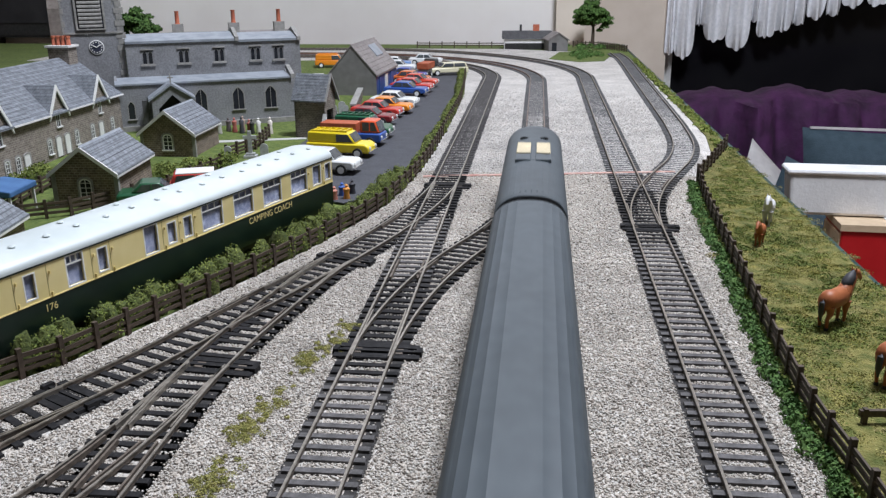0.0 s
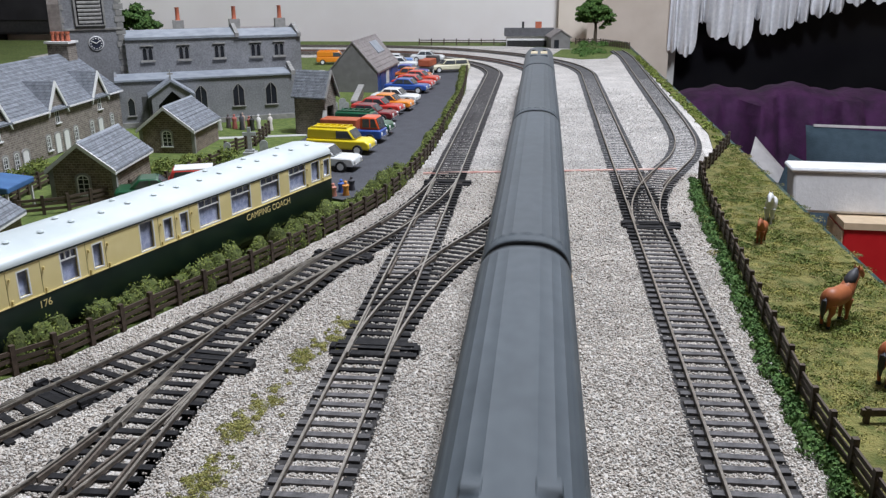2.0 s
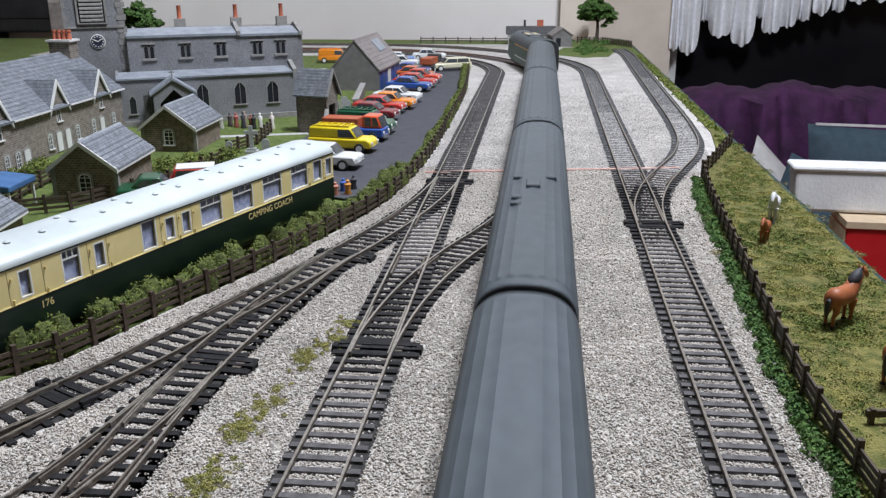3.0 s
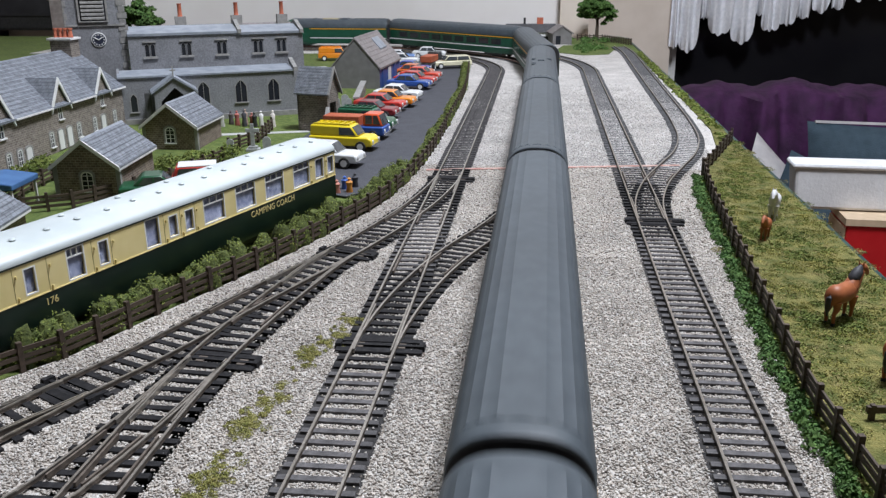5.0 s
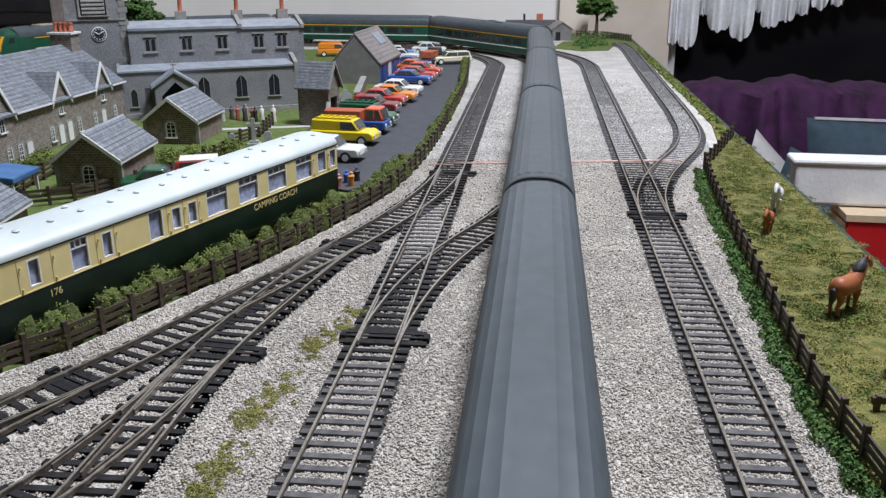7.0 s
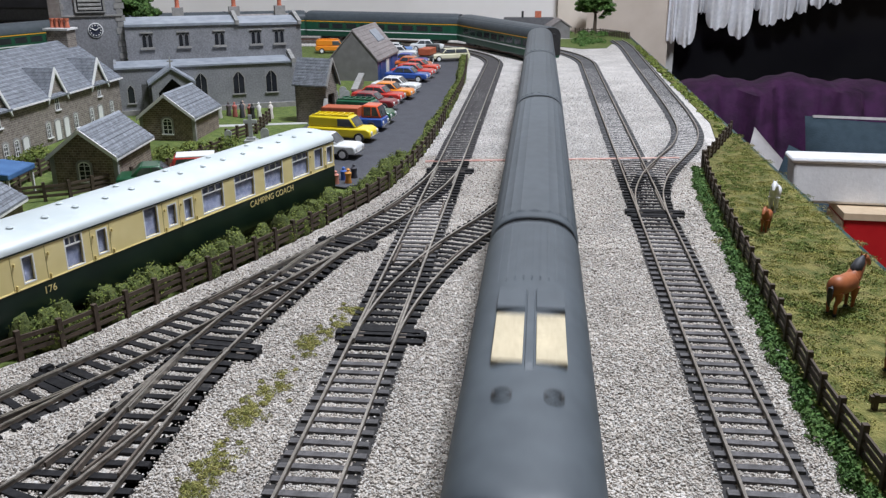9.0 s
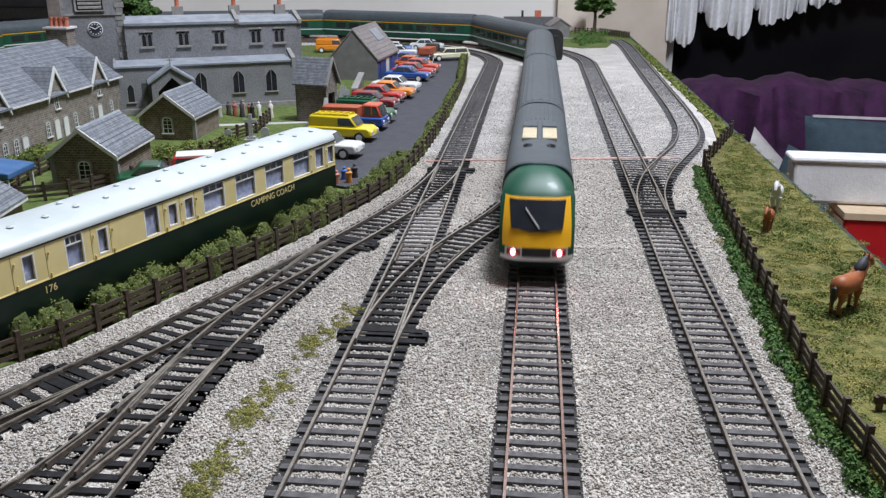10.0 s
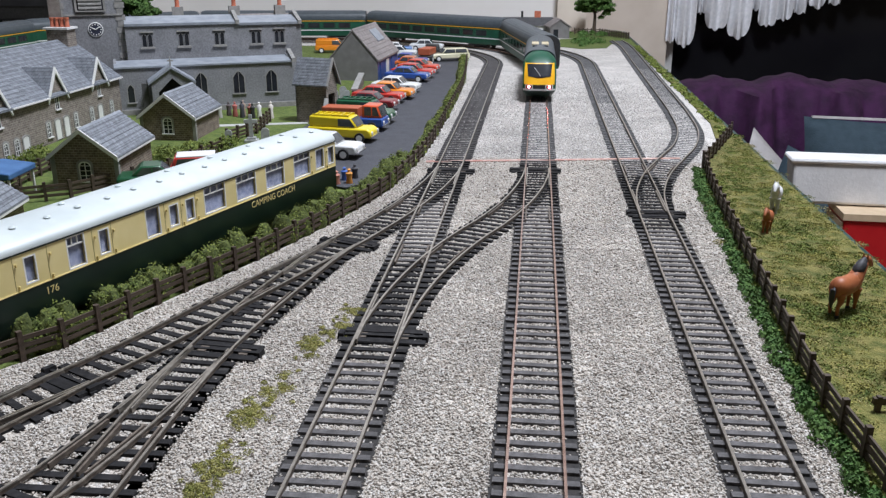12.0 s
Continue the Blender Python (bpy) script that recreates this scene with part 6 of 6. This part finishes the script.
# ---- left edge: stall, house, equipment ----
def stall():
    t = thing("market_stall", "blue-roofed market stall on thin posts", "stall", at(-352, 500, -1.2, 4))
    blue = mat("blue_canvas", (0.05, 0.13, 0.30), (0.07, 0.17, 0.36), 8.0, 0.7)
    part("canopy", M().prism([(-21, 15), (21, 15), (21, 19), (0, 21.5), (-21, 19)], -17, 17), blue, t, "dusty blue canopy", bevel=0.8)
    for x in (-19, 19):
        for y in (-15, 15):
            part("post", M().box(x, y, 0, 1.4, 1.4, 15.5), BARGE, t)
    part("counter", M().box(0, -4, 0, 34, 14, 6), FENCEWOOD, t)
    goods = mat("orange_goods", (0.4, 0.16, 0.04), (0.5, 0.22, 0.07), 3.0, 0.8)
    part("goods", M().ball(8, -8, 8, 4, 4, 5, 8, 6, 0.3, 3).ball(2, -7, 8, 3, 3, 4, 8, 6, 0.3, 4).ball(-9, -7, 7.5, 4, 3, 3.5, 8, 6, 0.3, 5), goods, t)


stall()


def brick_house():
    t = thing("brick_house", "red brick house with pale bay window and grey roof", "house", at(-706, 985, -1.2, 20))
    part("wall", M().box(0, 0, 0, 70, 60, 62), REDBRICK, t)
    part("upper_storey", M().box(0, 0, 62, 72, 62, 34), mat("pale_green_boarding", (0.5, 0.55, 0.5), (0.58, 0.62, 0.58), 6.0, 0.7), t)
    part("roof", M().prism([(-42, 95), (42, 95), (0, 125)], -36, 36), SLATE, t)
    for x in (-18, 18):
        part("window", M().box(x, -31.2, 68, 18, 1.2, 22), WHITEPAINT, t)
        part("pane", M().box(x, -31.6, 70, 14, 1.2, 18), GLASSDARK, t)


brick_house()


def hifi():
    t = thing("television", "large black television standing behind the layout", "television", at(-1290, 1868, 0, 0))
    part("screen_housing", M().box(0, 0, 8, 520, 60, 330), BLACK, t, bevel=6)
    part("screen", M().box(0, -31, 40, 490, 4, 285), mat("black_gloss", (0.015, 0.016, 0.02), (0.03, 0.03, 0.035), 40.0, 0.3), t)
    part("stand", M().box(0, 10, -900, 120, 40, 910), BLACK, t)
    part("foot", M().box(0, 10, -920, 400, 90, 20), BLACK, t)

hifi()

# ---- the far part of the room ----
WIN = (360.0, 1500.0, -420.0, 420.0)
setting("wall_window", wall_mesh(97, 2200, -900, 1500, [WIN], 2500, 120), WALLPAPER, "beige papered wall with a wide window", "wall")
setting("wall_return", M().box(67.0, 2240, -900, 60, 760, 2400), WALLPAPER, "beige return wall beside the layout", "wall")
night = mat("night_outside", (0.004, 0.004, 0.006), (0.007, 0.007, 0.009), 300.0, 1.0, spec=0.0)
setting("backdrop", M().box(930, 2900, -900, 2400, 20, 2400), night, "black night outside the window", "backdrop")


def window_unit():
    x0, x1, z0, z1 = WIN
    t = thing("window_1", "wide dark night window with white frame", "window", kind="structure")
    f = M()
    for x in (x0 + 14, x1 - 14):
        f.box(x, 2585, z0, 28, 50, z1 - z0)
    f.box((x0 + x1) / 2, 2585, z0, x1 - x0 - 56, 50, 28).box((x0 + x1) / 2, 2585, z1 - 28, x1 - x0 - 56, 50, 28)
    part("window_frame", f, WHITEPAINT, t)
    g = part("pane", M().box((x0 + x1) / 2, 2590, z0 + 28, x1 - x0 - 56, 5, z1 - z0 - 56), mat("night_glass", (0.01, 0.01, 0.012), (0.014, 0.014, 0.016), 200.0, 0.08, spec=0.25), t)
    part("window_sill", M().box((x0 + x1) / 2, 2520, z0 - 25, x1 - x0 + 40, 130, 24), WHITEPAINT, t)


window_unit()


def lace():
    t = thing("lace_valance", "white scalloped lace valance across the window", "curtain")
    lm = mat("white_lace", (0.78, 0.79, 0.82), (0.90, 0.90, 0.92), 9.0, 0.9, bump=2.0, bsize=9.0)
    x = 352.0
    drops = [(26, -84), (52, -96), (26, -6), (62, -50), (62, -72), (22, 4), (44, -38), (42, -22), (40, -4), (50, 10), (40, 20), (60, 40), (60, 44), (70, 40), (90, 46), (90, 50), (100, 50), (100, 50), (110, 52)]
    for w, low in drops:
        n, k = 26, 8
        cols = []
        for i in range(n + 1):
            u = i / n
            foot = low + (44 if w > 45 else 16) * (1 - max(0.0, math.sin(math.pi * u)) ** 0.4) - 7.0 * abs(math.sin(u * math.pi * 3)) + 5
            yy = 2478 + 10 * math.sin(u * math.pi * 3 + x)
            cols.append([(x + w * u, yy + 5 * math.sin(j * 0.8 + u * 6), 430 + (foot - 430) * j / k) for j in range(k + 1)])
        m = M()
        loops = [c + [(p[0], p[1] + 2.5, p[2]) for p in reversed(c)] for c in cols]
        m.loft(loops)
        part("lace_drop", m, lm, t, smooth=60)
        x += w * 0.985
    part("curtain_rail", M().box(900, 2478, 428, 1200, 12, 12), WHITEPAINT, t)


lace()


def cushion_mesh(w, h, d, seed, puff=0.55):
    m = M()
    n = 12
    vs, fs = [], []
    for side in (-1, 1):
        for j in range(n + 1):
            for i in range(n + 1):
                a, b = i / n * 2 - 1, j / n * 2 - 1
                e = max(0.0, (1 - a * a) * (1 - b * b)) ** puff
                pin = 1 - 0.06 * (a * a * b * b) + 0.04 * a * a * b * b
                sx = a * w / 2 * (1 - 0.05 * (1 - b * b) * abs(a))
                sz = b * h / 2 * (1 - 0.05 * (1 - a * a) * abs(b))
                vs.append((sx, side * (e * d / 2 * (1 + 0.1 * math.sin(3 * a + seed) * math.cos(2 * b)) + 0.4), sz + h / 2))
    q = (n + 1) ** 2
    for j in range(n):
        for i in range(n):
            k = j * (n + 1) + i
            fs += [(k, k + 1, k + n + 2, k + n + 1), (q + k, q + k + n + 1, q + k + n + 2, q + k + 1)]
    edge = list(range(n + 1)) + [(j + 1) * (n + 1) - 1 for j in range(1, n + 1)] + [n * (n + 1) + i for i in range(n - 1, -1, -1)] + [j * (n + 1) for j in range(n - 1, 0, -1)]
    for a, b in zip(edge, edge[1:] + edge[:1]):
        fs.append((a, b, q + b, q + a))
    return m.add(vs, fs)


def sofa():
    t = thing("sofa", "sofa covered with a crumpled purple throw", "sofa", at(1130, 1960, -920))
    purple = mat("purple_velvet", (0.026, 0.005, 0.029), (0.062, 0.012, 0.066), 45.0, 0.85, bump=9.0, bsize=38.0)
    # draped back, a wavy skin over a block
    n, k = 220, 18
    cols = []
    for i in range(n + 1):
        x = -900 + 1800 * i / n
        top = 788 + 7 * math.sin(x * 0.009 + 0.4) + 4 * math.sin(x * 0.031)
        loop = []
        for j in range(k + 1):
            a = j / k
            fold = 22 * math.sin(x * 0.028 + a * 4 + 2 * math.sin(x * 0.009)) + 14 * math.sin(x * 0.07 + a * 7) + 5 * math.sin(x * 0.15 - a * 9)
            y = -120 + fold - 40 * (1 - a) ** 2
            z = 60 + (top - 60) * a
            loop.append((x, y + 55 * a ** 6, z + 4 * math.sin(x * 0.05)))
        roll = 4 * math.sin(x * 0.043 + 1.0) + 2.5 * math.sin(x * 0.11)
        loop += [(x, 0, top + 14 + roll), (x, 70, top + 10 + roll), (x, 130, top - 14), (x, 170, top - 60), (x, 180, 60)]
        cols.append(loop)
    part("backrest", M().loft(cols), purple, t, "crumpled purple throw over the back", smooth=70)
    part("seat", M().box(0, -420, 120, 1800, 640, 330), purple, t, bevel=40)
    part("arm", M().box(-830, -330, 100, 160, 700, 300), purple, t, bevel=50)
    part("arm", M().box(830, -330, 100, 160, 700, 300), purple, t, bevel=50)
    for x in (-800, 800):
        for y in (-650, 120):
            part("foot", M().box(x, y, 0, 60, 60, 120), FENCEWOOD, t)
    return t


sofa()


def cushions():
    tealc = mat("slate_blue_cushion", (0.030, 0.055, 0.075), (0.045, 0.075, 0.10), 20.0, 0.85, bump=1.0, bsize=3.0)
    pale = mat("pale_cushion", (0.48, 0.46, 0.46), (0.58, 0.56, 0.55), 20.0, 0.85)
    pink = mat("coral_cushion", (0.62, 0.10, 0.13), (0.70, 0.14, 0.16), 20.0, 0.8)
    c = part("cushion", cushion_mesh(380, 300, 120, 2), tealc, smooth=60)
    c.matrix_basis = pose(0.70, 1.64, -0.445, -14, 2, 4)
    tagged(c, "slate-blue cushion with pale piping on the sofa", "cushion", "sofa cushions")
    part("piping", M().box(0, 0, 297, 350, 5, 5), pale, c)
    d = part("cushion", cushion_mesh(330, 330, 110, 5), pale, smooth=60)
    d.matrix_basis = pose(0.425, 1.56, -0.515, -20, 38, 30)
    tagged(d, "pale grey cushion standing on its corner", "cushion", "sofa cushions")
    d2 = part("cushion", cushion_mesh(320, 320, 110, 6), tealc, smooth=60)
    d2.matrix_basis = pose(0.50, 1.54, -0.535, -16, 20, -12)
    tagged(d2, "slate-blue cushion leaning on a pale one", "cushion", "sofa cushions")
    e = part("cushion", M().lathe([(0.5, -40), (90, -34), (112, 0), (90, 34), (0.5, 40)], 0, 0, 112, 24, "y"), pink, smooth=60)
    e.matrix_basis = pose(0.755, 1.47, -0.40, -12, 0, 0)
    tagged(e, "round coral-red cushion on the sofa", "cushion", "sofa cushions")


cushions()


def boxes():
    s = thing("side_table", "plain low wooden table beside the baseboard", "table", at(480, 1010, -920))
    part("tabletop", M().box(0, 0, 590, 480, 380, 24), WOOD, s, bevel=3)
    for x in (-210, 210):
        for y in (-160, 160):
            part("leg", M().box(x, y, 0, 40, 40, 590), WOOD, s)
    red = mat("red_card", (0.50, 0.012, 0.018), (0.58, 0.02, 0.025), 30.0, 0.35)
    card = mat("tan_card", (0.55, 0.42, 0.28), (0.62, 0.48, 0.33), 12.0, 0.8)
    r = thing("red_model_box", "red and white cardboard model box", "box", at(500, 1010, -306, -3))
    part("box_body", M().box(0, 20, 0, 270, 70, 158), red, r, bevel=2)
    part("white_band", M().box(0, -15.6, 78, 269, 2, 9), WHITEPAINT, r)
    part("label_panel", M().box(40, -15.6, 22, 90, 2, 42), mat("pale_blue_label", (0.5, 0.55, 0.65), (0.58, 0.62, 0.72), 10.0, 0.5), r)
    part("card_end", M().box(-135.8, 20, 10, 2, 66, 144), card, r, "tan cardboard end")
    part("lid_edge", M().box(0, 20, 158, 274, 74, 8), card, r)
    part("paper_sheet", M().box(20, 6, 166, 200, 36, 1.2), WHITEPAINT, r)
    w = thing("polystyrene_tray", "white polystyrene packing tray on the red box", "tray", at(478, 1044, -138.8, -3))
    foam = mat("white_foam", (0.76, 0.76, 0.77), (0.82, 0.82, 0.83), 6.0, 0.8, bump=0.5, bsize=3.0)
    part("tray", M().box(0, 0, 0, 330, 34, 50, taper=1.03), foam, w, bevel=4)
    part("rim", M().box(0, 0, 50, 346, 40, 7), foam, w, bevel=3)


boxes()
# ---- baseboard joint ----
setting("joint_strip", M().prism([(-84, 618), (20, 635), (108, 649), (108, 653.5), (20, 639.5), (-84, 622.5)], 0.0, 1.0, "z"), mat("red_joint_tape", (0.40, 0.20, 0.165), (0.54, 0.40, 0.35), 7.0, 0.9), "faded red strip over the baseboard joint", "joint strip")

motions()
